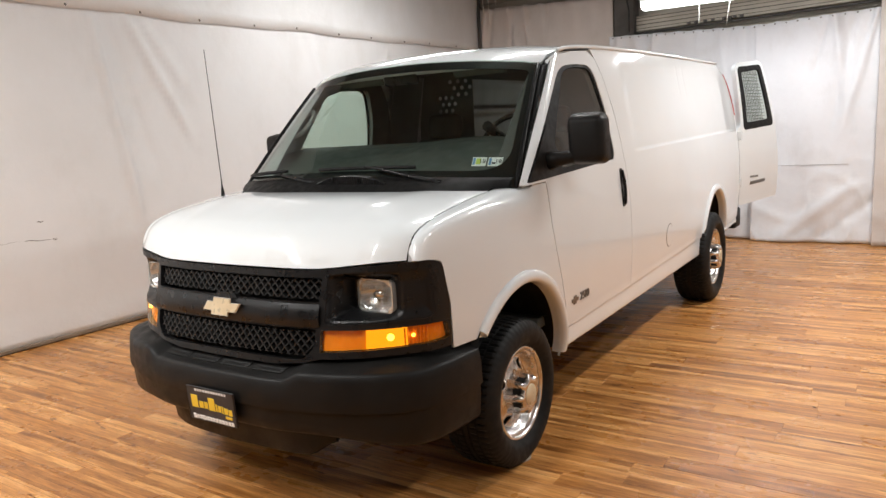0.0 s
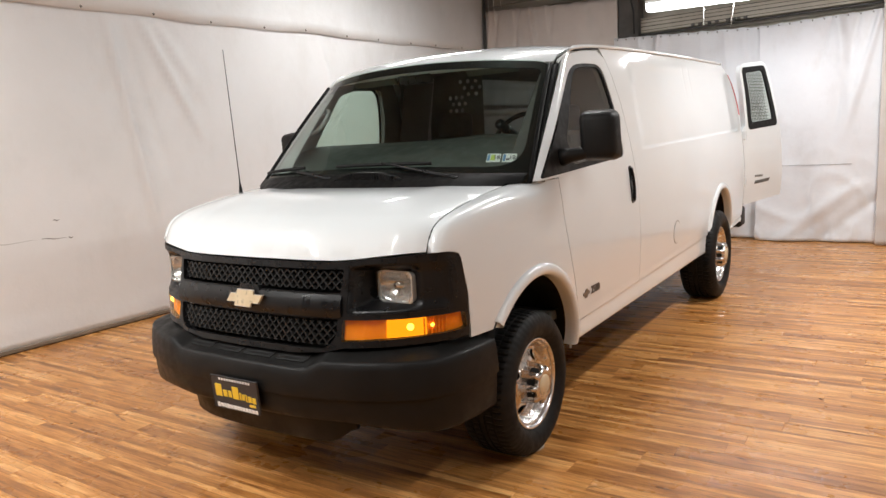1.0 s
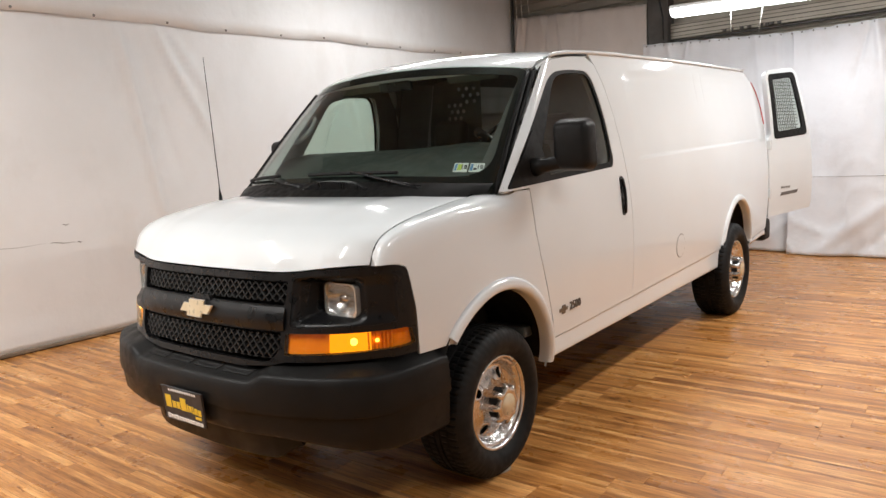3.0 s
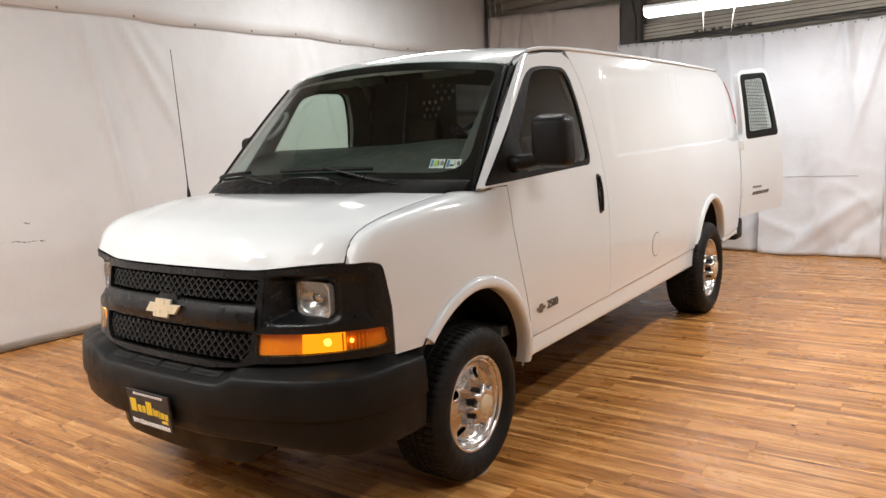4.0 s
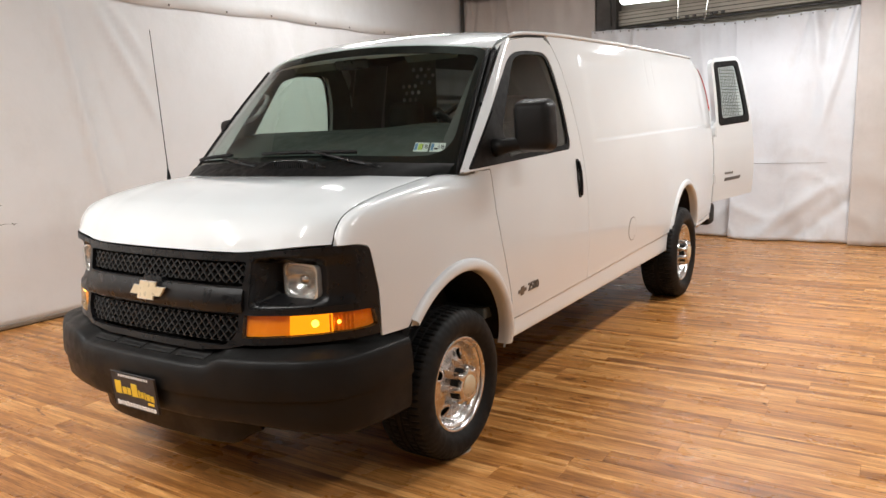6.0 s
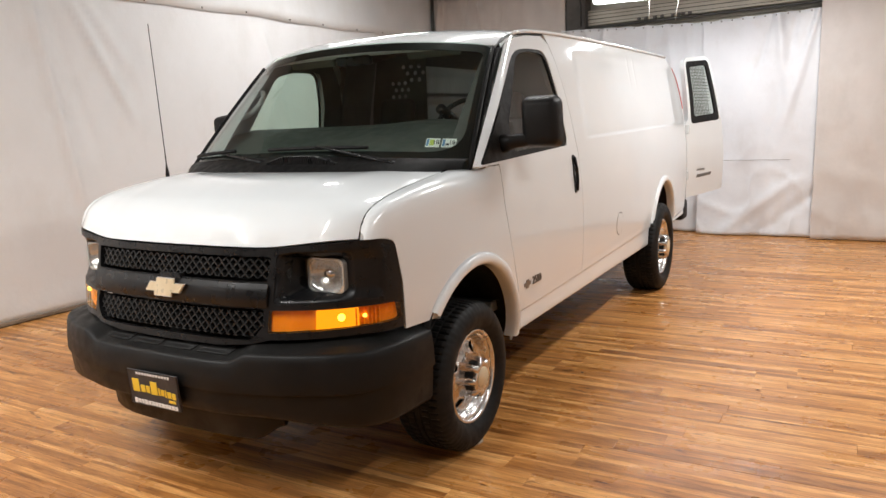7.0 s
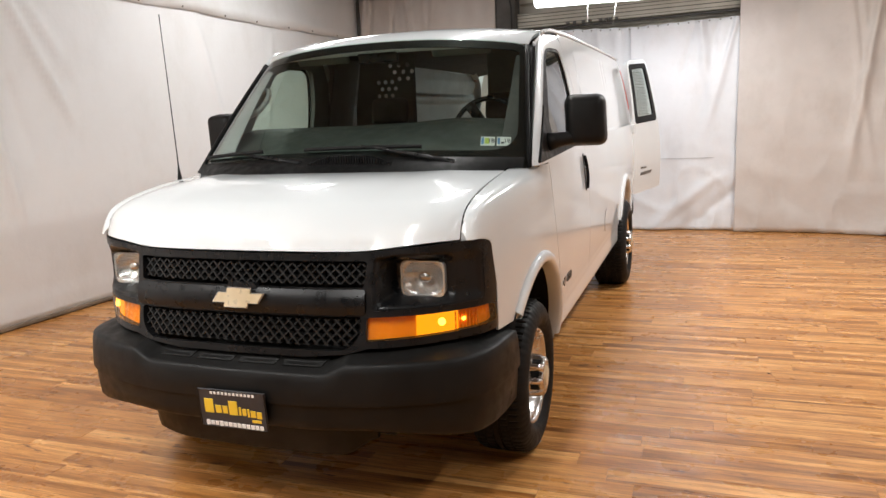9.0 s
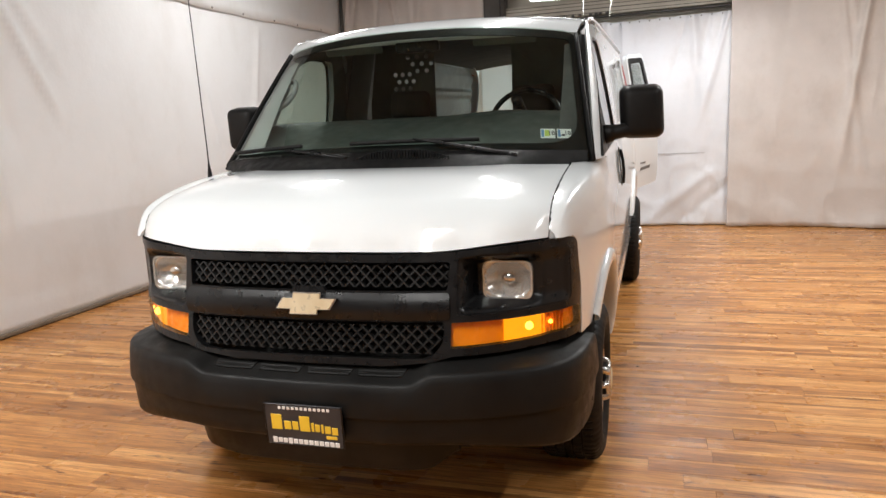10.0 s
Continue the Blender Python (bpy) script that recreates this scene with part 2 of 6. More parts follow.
# ---- mesh helpers ----
def mesh_object(name, verts, faces, mat, normals=None, smooth=True):
    me = bpy.data.meshes.new(name)
    me.from_pydata([tuple(v) for v in verts], [], faces)
    me.materials.append(mat)
    me.polygons.foreach_set("use_smooth", [smooth] * len(me.polygons))
    me.update()
    if normals is not None:
        at = me.attributes.new("custom_normal", "FLOAT_VECTOR", "POINT")
        at.data.foreach_set("vector", [c for n in normals for c in n])
    return new(name, me)


def under(ob, parent, label=""):
    if parent is not None:
        ob.parent = parent
    if label:
        ob["label"] = label
    return ob


def part(name, bm, mat, parent=None, label="", smooth=False, angle=0.6):
    """A bmesh as one mesh object; smooth shading breaks at edges sharper than angle."""
    me = bpy.data.meshes.new(name)
    bm.normal_update()
    if smooth:
        for f in bm.faces:
            f.smooth = True
        for e in bm.edges:
            if len(e.link_faces) == 2 and e.calc_face_angle(0) > angle:
                e.smooth = False
    bm.to_mesh(me)
    bm.free()
    me.materials.append(mat)
    return under(new(name, me), parent, label)


def box_bm(lo, hi, bevel=0.0, segments=2, bm=None, m=None):
    own = bmesh.new()
    bmesh.ops.create_cube(own, size=1.0)
    for v in own.verts:
        v.co = Vector([lo[i] + (v.co[i] + 0.5) * (hi[i] - lo[i]) for i in range(3)])
    if bevel:
        bmesh.ops.bevel(own, geom=own.edges[:], offset=bevel, segments=segments, affect="EDGES", profile=0.5)
    if m is not None:
        own.transform(m)
    if bm is None:
        return own
    join_bm(bm, own)
    return bm


def join_bm(bm, other):
    idx = {}
    for v in other.verts:
        idx[v] = bm.verts.new(v.co)
    for f in other.faces:
        bm.faces.new([idx[v] for v in f.verts])
    other.free()
    return bm


def sweep(name, path, radius, mat, parent=None, label="", sides=8, radii=None):
    """A tube along a list of points."""
    pts = [Vector(p) for p in path]
    verts, faces = [], []
    for i, p in enumerate(pts):
        d = (pts[min(i + 1, len(pts) - 1)] - pts[max(i - 1, 0)]).normalized()
        a = d.cross(Vector((0.13, 0.21, 0.97))).normalized()
        b = d.cross(a)
        r = radii[i] if radii else radius
        for k in range(sides):
            t = 2 * math.pi * k / sides
            verts.append(p + r * (math.cos(t) * a + math.sin(t) * b))
    for i in range(len(pts) - 1):
        for k in range(sides):
            k2 = (k + 1) % sides
            faces.append((i * sides + k, i * sides + k2, (i + 1) * sides + k2, (i + 1) * sides + k))
    faces.append(tuple(range(sides))[::-1])
    faces.append(tuple((len(pts) - 1) * sides + k for k in range(sides)))
    return under(mesh_object(name, verts, faces, mat), parent, label)


def lathe(name, profile, mat, parent=None, label="", segments=64, axis="x"):
    """A solid of revolution about x; profile: (offset along x, radius)."""
    verts, faces = [], []
    n = len(profile)
    for k in range(segments):
        t = 2 * math.pi * k / segments
        for a, r in profile:
            verts.append((a, r * math.cos(t), r * math.sin(t)))
    for k in range(segments):
        k2 = (k + 1) % segments
        for i in range(n - 1):
            faces.append((k * n + i, k * n + i + 1, k2 * n + i + 1, k2 * n + i))
    return under(mesh_object(name, verts, faces, mat), parent, label)


def hermite(points):
    """A smooth curve through (x, y) points, straight beyond its ends."""
    xs, ys = np.array([p[0] for p in points], float), np.array([p[1] for p in points], float)
    h, d = np.diff(xs), np.diff(ys) / np.diff(xs)
    m = np.empty(len(xs))
    m[0], m[-1] = d[0], d[-1]
    for i in range(1, len(xs) - 1):
        m[i] = 0 if d[i - 1] * d[i] <= 0 else 3 * (h[i - 1] + h[i]) / ((2 * h[i] + h[i - 1]) / d[i - 1] + (h[i] + 2 * h[i - 1]) / d[i])

    def curve(x):
        if x <= xs[0]:
            return float(ys[0] + m[0] * (x - xs[0]))
        if x >= xs[-1]:
            return float(ys[-1] + m[-1] * (x - xs[-1]))
        i = int(np.searchsorted(xs, x) - 1)
        t = (x - xs[i]) / h[i]
        return float((2 * t**3 - 3 * t**2 + 1) * ys[i] + (t**3 - 2 * t**2 + t) * h[i] * m[i] + (3 * t**2 - 2 * t**3) * ys[i + 1] + (t**3 - t**2) * h[i] * m[i + 1])

    return curve


def step(a, b, x):
    t = min(1.0, max(0.0, (x - a) / (b - a)))
    return t * t * (3 - 2 * t)


def inside(points, loop):
    x, y = points[:, 0], points[:, 1]
    hit = np.zeros(len(points), bool)
    lp = np.array(loop)
    for (x1, y1), (x2, y2) in zip(lp, np.roll(lp, -1, axis=0)):
        if y1 != y2:
            cross = ((y1 > y) != (y2 > y)) & (x < (x2 - x1) * (y - y1) / (y2 - y1) + x1)
            hit ^= cross
    return hit


def dense(loop, gap):
    out = []
    for (x1, y1), (x2, y2) in zip(loop, loop[1:] + loop[:1]):
        n = max(1, math.ceil(math.hypot(x2 - x1, y2 - y1) / gap))
        out += [(x1 + (x2 - x1) * i / n, y1 + (y2 - y1) * i / n) for i in range(n)]
    return out


def rounded(corners, radius, steps=5):
    """A polygon with rounded corners; radius may be one for each corner."""
    out = []
    n = len(corners)
    for i in range(n):
        r = radius[i] if isinstance(radius, (list, tuple)) else radius
        p, a, b = Vector(corners[i]), Vector(corners[i - 1]), Vector(corners[(i + 1) % n])
        if r <= 0:
            out.append(tuple(p))
            continue
        da, db = (a - p), (b - p)
        cut = min(r, 0.49 * da.length, 0.49 * db.length)
        s, e = p + da.normalized() * cut, p + db.normalized() * cut
        for k in range(steps + 1):
            t = k / steps
            out.append(tuple((1 - t) ** 2 * s + 2 * t * (1 - t) * p + t * t * e))
    return out


def patch(name, loops, gap, place, mat, parent=None, label="", depth=0.012, back=False, flip=False, rim=True):
    """A sheet of any outline with holes: loops in (u, v), laid on the surface place(u, v), with an edge turned in by depth."""
    from mathutils.geometry import delaunay_2d_cdt

    loops = [dense(list(l), gap) for l in loops]
    pts, edges = [], []
    for l in loops:
        s = len(pts)
        pts += l
        edges += [(s + i, s + (i + 1) % len(l)) for i in range(len(l))]
    fixed = np.array(pts)
    u0, v0 = fixed.min(0)
    u1, v1 = fixed.max(0)
    gu, gv = np.meshgrid(np.arange(u0 + gap * 0.5, u1, gap), np.arange(v0 + gap * 0.5, v1, gap))
    g = np.stack([gu.ravel(), gv.ravel()], 1)
    ok = inside(g, loops[0])
    for l in loops[1:]:
        ok &= ~inside(g, l)
    g = g[ok]
    if len(g):
        far = np.min(np.hypot(g[:, None, 0] - fixed[None, :, 0], g[:, None, 1] - fixed[None, :, 1]), axis=1) > gap * 0.55
        g = g[far]
    allp = [Vector(p) for p in pts] + [Vector(p) for p in g]
    vs, _, fs, *_ = delaunay_2d_cdt(allp, edges, [], 0, 1e-6)
    flat = np.array([(v[0], v[1]) for v in vs])
    tri = np.array([f for f in fs if len(f) == 3])
    mid = flat[tri].mean(1)
    keep = inside(mid, loops[0])
    for l in loops[1:]:
        keep &= ~inside(mid, l)
    tri = tri[keep]
    verts, normals = [], []
    e = 0.004
    for u, v in flat:
        p = Vector(place(u, v))
        n = (Vector(place(u + e, v)) - Vector(place(u - e, v))).cross(Vector(place(u, v + e)) - Vector(place(u, v - e)))
        n = n.normalized() if n.length > 1e-12 else Vector((0, 0, 1))
        if flip:
            n = -n
        verts.append(p)
        normals.append(n)
    faces = [tuple(t[::-1]) if flip else tuple(t) for t in tri.tolist()]
    count = {}
    for f in faces:
        for a, b in zip(f, f[1:] + f[:1]):
            count[(a, b)] = count.get((a, b), 0) + 1
    border = [(a, b) for a, b in count if (b, a) not in count]
    if back:
        s = len(verts)
        verts += [verts[i] - depth * normals[i] for i in range(s)]
        normals += [-normals[i] for i in range(s)]
        faces += [tuple(i + s for i in f[::-1]) for f in faces]
    if rim:
        for a, b in border:
            s = len(verts)
            na = (verts[b] - verts[a]).cross(normals[a])
            na = na.normalized() if na.length > 1e-9 else normals[a]
            verts += [verts[a], verts[b], verts[b] - depth * normals[b], verts[a] - depth * normals[a]]
            normals += [na] * 4
            faces.append((s + 3, s + 2, s + 1, s))
    return under(mesh_object(name, verts, faces, mat, normals), parent, label)


def lettering(name, text, size, m, mat, parent, label="", depth=0.0006):
    cu = bpy.data.curves.new(name, "FONT")
    cu.body, cu.size, cu.extrude, cu.align_x, cu.align_y = text, size, depth, "CENTER", "CENTER"
    tmp = bpy.data.objects.new(name, cu)
    me = bpy.data.meshes.new_from_object(tmp)
    bpy.data.objects.remove(tmp)
    me.materials.clear()
    me.materials.append(mat)
    ob = new(name, me)
    ob.matrix_basis = m
    return under(ob, parent, label)


# ---- the room ----
LEFT_X, CEIL_Z = -3.78, 4.75
BACK_TURN = math.atan2(-0.10, 1.0)


def back_point(x, off=0.0):
    """A point of the back wall's plan line at x; off: metres towards the room."""
    y = 7.62 - 0.10 * (x - 0.5)
    return x - off * 0.0995, y - off * 0.995


def sheet(name, us, vs, place, mat, label="", category="", kind="structure"):
    """A draped sheet on a regular grid with smooth shading and a hem's thickness."""
    verts, faces = [], []
    for v in vs:
        for u in us:
            verts.append(place(u, v))
    w = len(us)
    for j in range(len(vs) - 1):
        for i in range(w - 1):
            faces.append((j * w + i, j * w + i + 1, (j + 1) * w + i + 1, (j + 1) * w + i))
    ob = mesh_object(name, verts, faces, mat)
    so = ob.modifiers.new("thickness", "SOLIDIFY")
    so.thickness, so.offset = 0.006, 0.0
    return tagged(ob, label, category, kind=kind)


def fold(u, v, seed, freq=1.0):
    """Soft irregular folds and pulls of hanging sheeting."""
    a = noise.noise(Vector((u * 0.9 * freq, v * 0.35, seed)))
    b = noise.noise(Vector((u * 2.3 * freq + v * 0.8, v * 0.5, seed + 7)))
    c = noise.noise(Vector((u * 6.0 * freq - v * 1.5, v * 0.9, seed + 13)))
    return 0.6 * a + 0.3 * b + 0.1 * c


def crease(u, v, u0, lean, width, depth, v0, v1):
    """A single pulled crease that runs down from the hem and dies away."""
    return 1.5 * depth * (1 - 0.65 * step(2.72, 2.90, v)) * math.exp(-((u - u0 - (2.9 - v) * lean) / width) ** 2) * step(v0, v0 + 0.6, v) * (1 - step(v1 - 0.5, v1, v) * 0.3)


def left_sheet(u, v):
    x = LEFT_X + 0.03 + 0.022 * fold(u, v, 3.0, 0.6)
    x += crease(u, v, 0.94, 0.16, 0.042, 0.030, 0.65, 2.95) + crease(u, v, 1.29, 0.55, 0.047, 0.026, 1.5, 2.95)
    x += crease(u, v, 1.43, 0.75, 0.056, 0.018, 2.0, 2.95) - crease(u, v, 1.09, 0.25, 0.065, 0.016, 1.1, 2.95)
    x += crease(u, v, 3.79, 0.30, 0.06, 0.022, 0.9, 2.95) + crease(u, v, 5.36, -0.20, 0.06, 0.020, 1.3, 2.95) + crease(u, v, -1.02, 0.22, 0.06, 0.020, 1.0, 2.95)
    # a doubled band along the foot
    x += 0.010 * (1 - step(0.20, 0.235, v + 0.015 * math.sin(u * 3))) + 0.008 * noise.noise(Vector((u * 4, v * 6, 1.0))) * (1 - step(0.15, 0.4, v))
    return (x, u, v)


def hem_left(u):
    return 2.873 + 0.018 * u + 0.010 * math.sin(u * 2.1) + 0.006 * math.sin(u * 5.3 + 1)


def upper_left(u, v):
    """v from 0 at the nailed hem to 1 under the ceiling."""
    z = hem_left(u) + v * (CEIL_Z - hem_left(u))
    x = LEFT_X + 0.052 + 0.024 * fold(u, z, 9.0) * step(0.0, 0.08, v)
    x += (0.006 + 0.013 * (1 - step(1.2, 2.6, u))) * math.exp(-v * 7) * max(0.0, math.sin(u * 3.4 + 2.0 * v + 1.2 * math.sin(u * 0.9))) ** 3
    return (x + 0.02 * v, u, z)


side_u = [-8.5 + 0.035 * i for i in range(int(16.5 / 0.035) + 1)]
sheet("wall_left", side_u, [0.03 + 0.06 * i for i in range(51)], left_sheet, M["cloth"], "white vinyl sheeting wall with creases and scuffs", "wall")
sheet("wall_left_upper", side_u, [i / 14 for i in range(15)], upper_left, M["cloth"], "upper white vinyl sheet with a wavy nailed hem", "wall")

bm = box_bm((LEFT_X - 0.02, -8.5, 0.008), (LEFT_X + 0.062, 8.0, 0.040), 0.006)
tagged(part("baseboard", bm, M["skirting"]), "narrow brown strip along the foot of the sheeting", "baseboard", kind="structure")
bm = box_bm((LEFT_X - 0.02, -8.5, 0.0), (LEFT_X + 0.050, 8.0, 0.008))
tagged(part("floor_gap", bm, M["void"]), "dark gap under the skirting strip", "gap", kind="structure")
# nail heads along the hem, and black scuffs on the sheet
nail = None
for k in range(12):
    u = -0.70 + 0.712 * k + 0.03 * math.sin(3.0 * k)
    m = Matrix.Translation((LEFT_X + 0.085, u, hem_left(u) + 0.022))
    if nail is None:
        bm = bmesh.new()
        bmesh.ops.create_cone(bm, cap_ends=True, segments=10, radius1=0.013, radius2=0.008, depth=0.008)
        bm.transform(Matrix.Rotation(math.pi / 2, 4, "Y"))
        nail = tagged(part("nail", bm, M["steel"]), "dark round nail head on the sheet's hem", "nail", "nails along the hem")
        nail.matrix_basis = m
    else:
        copy_thing(nail, m)


def scuff(y0, z0, y1, z1, h):
    verts, faces = [], []
    for i in range(25):
        t = i / 24
        y, z = y0 + (y1 - y0) * t, z0 + (z1 - z0) * t + 0.004 * math.sin(9 * t)
        w = h * math.sin(math.pi * min(1, t * 1.3 + 0.03)) ** 0.5 if t < 0.75 else h * (1 - t) * 4 * 0.8
        x = left_sheet(y, z)[0] + 0.0045
        verts += [(x, y, z - w * (0.6 + 0.4 * math.sin(31 * t))), (x, y, z + w)]
        if i:
            faces.append((2 * i - 2, 2 * i, 2 * i + 1, 2 * i - 1))
    return tagged(mesh_object("scuff_mark", verts, faces, M["scuff"]), "thin black scuff on the white sheeting", "scuff", "scuffs on the wall")


scuff(0.12, 0.917, 0.35, 0.897, 0.004)
scuff(0.355, 0.899, 0.40, 0.895, 0.006)
scuff(0.24, 1.066, 0.30, 1.062, 0.005)
scuff(-0.39, 0.917, 0.10, 0.917, 0.0016)

# back: siding behind, a closing sheet, a dark column and the curtains
bm = bmesh.new()
n_rib = 15
for i in range(n_rib):
    z0 = 2.6 + i * 0.15
    prof = [(0.0, 0.0), (0.035, 0.02), (0.035, 0.125), (0.0, 0.145), (0.0, 0.15)]
    rows = []
    for off, dz in prof:
        p, q = back_point(-4.6, -0.22 + off), back_point(7.2, -0.22 + off)
        rows.append((bm.verts.new((*p, z0 + dz)), bm.verts.new((*q, z0 + dz))))
    for r1, r2 in zip(rows, rows[1:]):
        bm.faces.new((r1[0], r1[1], r2[1], r2[0]))
tagged(part("wall_back_siding", bm, M["siding"]), "beige corrugated metal siding with horizontal ribs", "wall", kind="structure")
bm = bmesh.new()
pts = [back_point(-4.6, -0.26), back_point(7.2, -0.26), back_point(7.2, -0.36), back_point(-4.6, -0.36)]
lo = [bm.verts.new((*p, 0)) for p in pts]
hi = [bm.verts.new((*p, CEIL_Z)) for p in pts]
for i in range(4):
    bm.faces.new((lo[i], lo[(i + 1) % 4], hi[(i + 1) % 4], hi[i]))
bm.faces.new(hi)
bm.faces.new(lo[::-1])
bmesh.ops.recalc_face_normals(bm, faces=bm.faces[:])
tagged(part("wall_back", bm, M["siding"]), "beige painted metal wall", "wall", kind="structure")


def on_back(ob, x, off, z):
    ob.matrix_basis = Matrix.Translation((*back_point(x, off), z)) @ Matrix.Rotation(BACK_TURN, 4, "Z")
    return ob


beam = tagged(on_back(part("roller_beam", box_bm((-2.6, -0.05, -0.11), (4.2, 0.05, 0.11), 0.012), M["siding"]), 0.9, -0.06, 3.09), "beige steel header beam of the roller door", "beam", kind="structure")
for dz, h in ((-0.072, 0.004), (-0.018, 0.006), (0.034, 0.004), (0.080, 0.005)):
    part("groove", box_bm((-2.59, -0.0535, dz - h), (4.19, -0.049, dz + h), 0.001, 1), M["column"], beam, "dark joint between steel slats")
tagged(on_back(part("roller_rail", box_bm((-2.6, -0.02, -0.012), (4.2, 0.02, 0.012), 0.004), M["column"]), 0.9, -0.05, 2.955), "thin dark curtain rail", "rail", kind="structure")
tagged(on_back(part("column", box_bm((-0.16, -0.1, -3.4), (0.16, 0.1, 1.35), 0.012), M["column"]), -1.115, -0.02, 3.4), "dark grey steel column", "column", kind="structure")


def curtain(name, x0, x1, off, top0, top1, seed, mat, label, amp, flare, foot=0.012, n=120, crease=None, wedges=()):
    """A hanging curtain along the back wall: pinched folds from the grommets, slanting pulls and a billowing foot."""
    rng = random.Random(seed)
    us = [i / n for i in range(n + 1)]
    vs = [i / 64 for i in range(65)]
    pulls = [(rng.uniform(x0, x1), rng.uniform(-0.35, 0.35), rng.uniform(0.03, 0.09), rng.uniform(-0.05, 0.06), rng.uniform(0.0, 0.6)) for _ in range(int((x1 - x0) * 4))]

    def place(u, v):
        x = x0 + (x1 - x0) * u
        top = top0 + (top1 - top0) * u - 0.012 * abs(math.sin(u * (x1 - x0) * 12))
        z = foot + v * (top - foot)
        w = amp * (0.25 + 0.75 * (1 - v)) * fold(x, z * 0.6, seed, 1.2)
        w += 0.012 * math.sin(x * 21 + seed) * step(0.75, 1.0, v)
        for px, lean, width, depth, low in pulls:
            w += depth * math.exp(-((x - px - lean * (1 - v) * 2) / (width * (1.6 - v))) ** 2) * step(low, low + 0.35, v)
        b = noise.noise(Vector((x * 2.2, z * 2.6 + x * 1.1, seed + 3)))
        ridge = (1 - abs(noise.noise(Vector((x * 1.7 + z, z * 2.0 - x * 0.8, seed + 21))))) ** 6
        w += (flare * (0.5 + 0.5 * math.sin(x * 3.1 + seed)) + 0.022 * b + 0.03 * ridge) * (1 - v) ** 2.2
        w -= 0.006 * math.exp(-((z - 1.06) / 0.008) ** 2)
        for wx, wz, slope, depth, width, high in wedges:
            w += depth * math.exp(-(((x - wx) - (z - wz) * slope) / width) ** 2) * (1 - step(high - 0.2, high, z))
        return (*back_point(x, max(-0.05, off + w)), z)

    ob = sheet(name, us, vs, place, mat)
    if crease:
        p = [Vector(place(crease[0] + (crease[1] - crease[0]) * i / 30, crease[2])) for i in range(31)]
        # a thin dark tube draws the shaded line of the crease
        sweep("crease", [q + Vector((-0.002, -0.012, 0)) for q in p], 0.002, M["scuff"], ob, "thin dark line drawn as the shade of a crease across the curtain", sides=5)
    return tagged(ob, label, "curtain", kind="structure")


curtain("curtain_1", -1.32, 0.86, 0.13, 2.95, 2.84, 2.0, M["curtain"], "cool white vinyl curtain hung from grommets", 0.07, 0.05)
curtain("curtain_2", 0.76, 2.25, 0.17, 2.84, 2.86, 5.0, M["curtain"], "cool white vinyl curtain with a horizontal crease", 0.09, 0.13, n=180, crease=(0.02, 0.75, 0.35), wedges=((1.15, 0.09, 1.19, 0.032, 0.12, 0.85), (1.64, 0.13, 1.2, -0.028, 0.11, 0.75)))
curtain("curtain_3", 2.17, 6.8, 0.20, 4.4, 4.4, 8.0, M["pink"], "warm white heavy curtain reaching up past the header", 0.09, 0.12, n=320)
curtain("curtain_4", -3.80, -1.27, 0.10, 3.70, 3.53, 11.0, M["pink"], "warm white sheet hung across the corner", 0.05, 0.02)

# corner pole, hanging wires, cable on the column, and fittings on the header
px, py = back_point(-3.65, 0.16)
tagged(sweep("corner_pole", [(px, py, 0.0), (px, py, CEIL_Z)], 0.028, M["column"], sides=10), "dark upright pole in the room's corner", "pole", kind="structure")
for k, (x, dx, z0) in enumerate(((-3.50, 0.05, 3.58), (-3.43, 0.10, 3.40), (-3.56, -0.03, 3.62), (-3.36, 0.16, 3.66))):
    a, b = back_point(x, 0.3), back_point(x + dx, 0.3)
    tagged(sweep("hanging_wire", [(*a, CEIL_Z), (*a, 4.4), ((a[0] + b[0]) / 2, a[1], 4.2), (*b, z0)], 0.006, M["cord"], sides=6), "loose pale wire hanging from the roof", "wire", "hanging wires")
cx0 = back_point(-1.04, 0.16)
tagged(sweep("cable", [(cx0[0] - 0.12, cx0[1], CEIL_Z), (cx0[0] - 0.10, cx0[1], 3.8), (cx0[0] + 0.0, cx0[1], 3.5), (cx0[0] + 0.045, cx0[1], 3.28), (cx0[0] + 0.05, cx0[1], 2.97)], 0.014, M["cable"], sides=8), "black cable running down the column", "cable")
for k, x in enumerate((-0.18, -0.08, 0.05, 0.15, 0.30, 0.38, 0.44, 0.53)):
    ob = part("beam_fitting", box_bm((-0.022, -0.02, -0.018 - 0.006 * (k % 3)), (0.022, 0.012, 0.018), 0.004), M["column"])
    tagged(on_back(ob, x, 0.0, 3.0), "small dark metal fitting on the header beam", "fitting", "fittings on the header")

# grommets along the curtain's top hem
ring = []
for i in range(26):
    x = -1.24 + i * 0.132
    top = 2.946 - 0.05 * (x + 1.3) if x < 0.8 else 2.84 + 0.0134 * (x - 0.76)
    ring.append((x, top - 0.035))
g0 = None
for x, z in ring:
    if g0 is None:
        bm = bmesh.new()
        bmesh.ops.create_cone(bm, cap_ends=True, segments=10, radius1=0.0105, radius2=0.008, depth=0.008)
        bm.transform(Matrix.Rotation(math.pi / 2, 4, "X"))
        g0 = tagged(part("grommet", bm, M["steel"]), "small round metal curtain grommet", "grommet", "grommets along the curtain hem")
        on_back(g0, x, 0.225 if x > 0.8 else 0.175, z)
    else:
        m = Matrix.Translation((*back_point(x, 0.225 if x > 0.8 else 0.175), z)) @ Matrix.Rotation(BACK_TURN, 4, "Z")
        copy_thing(g0, m)

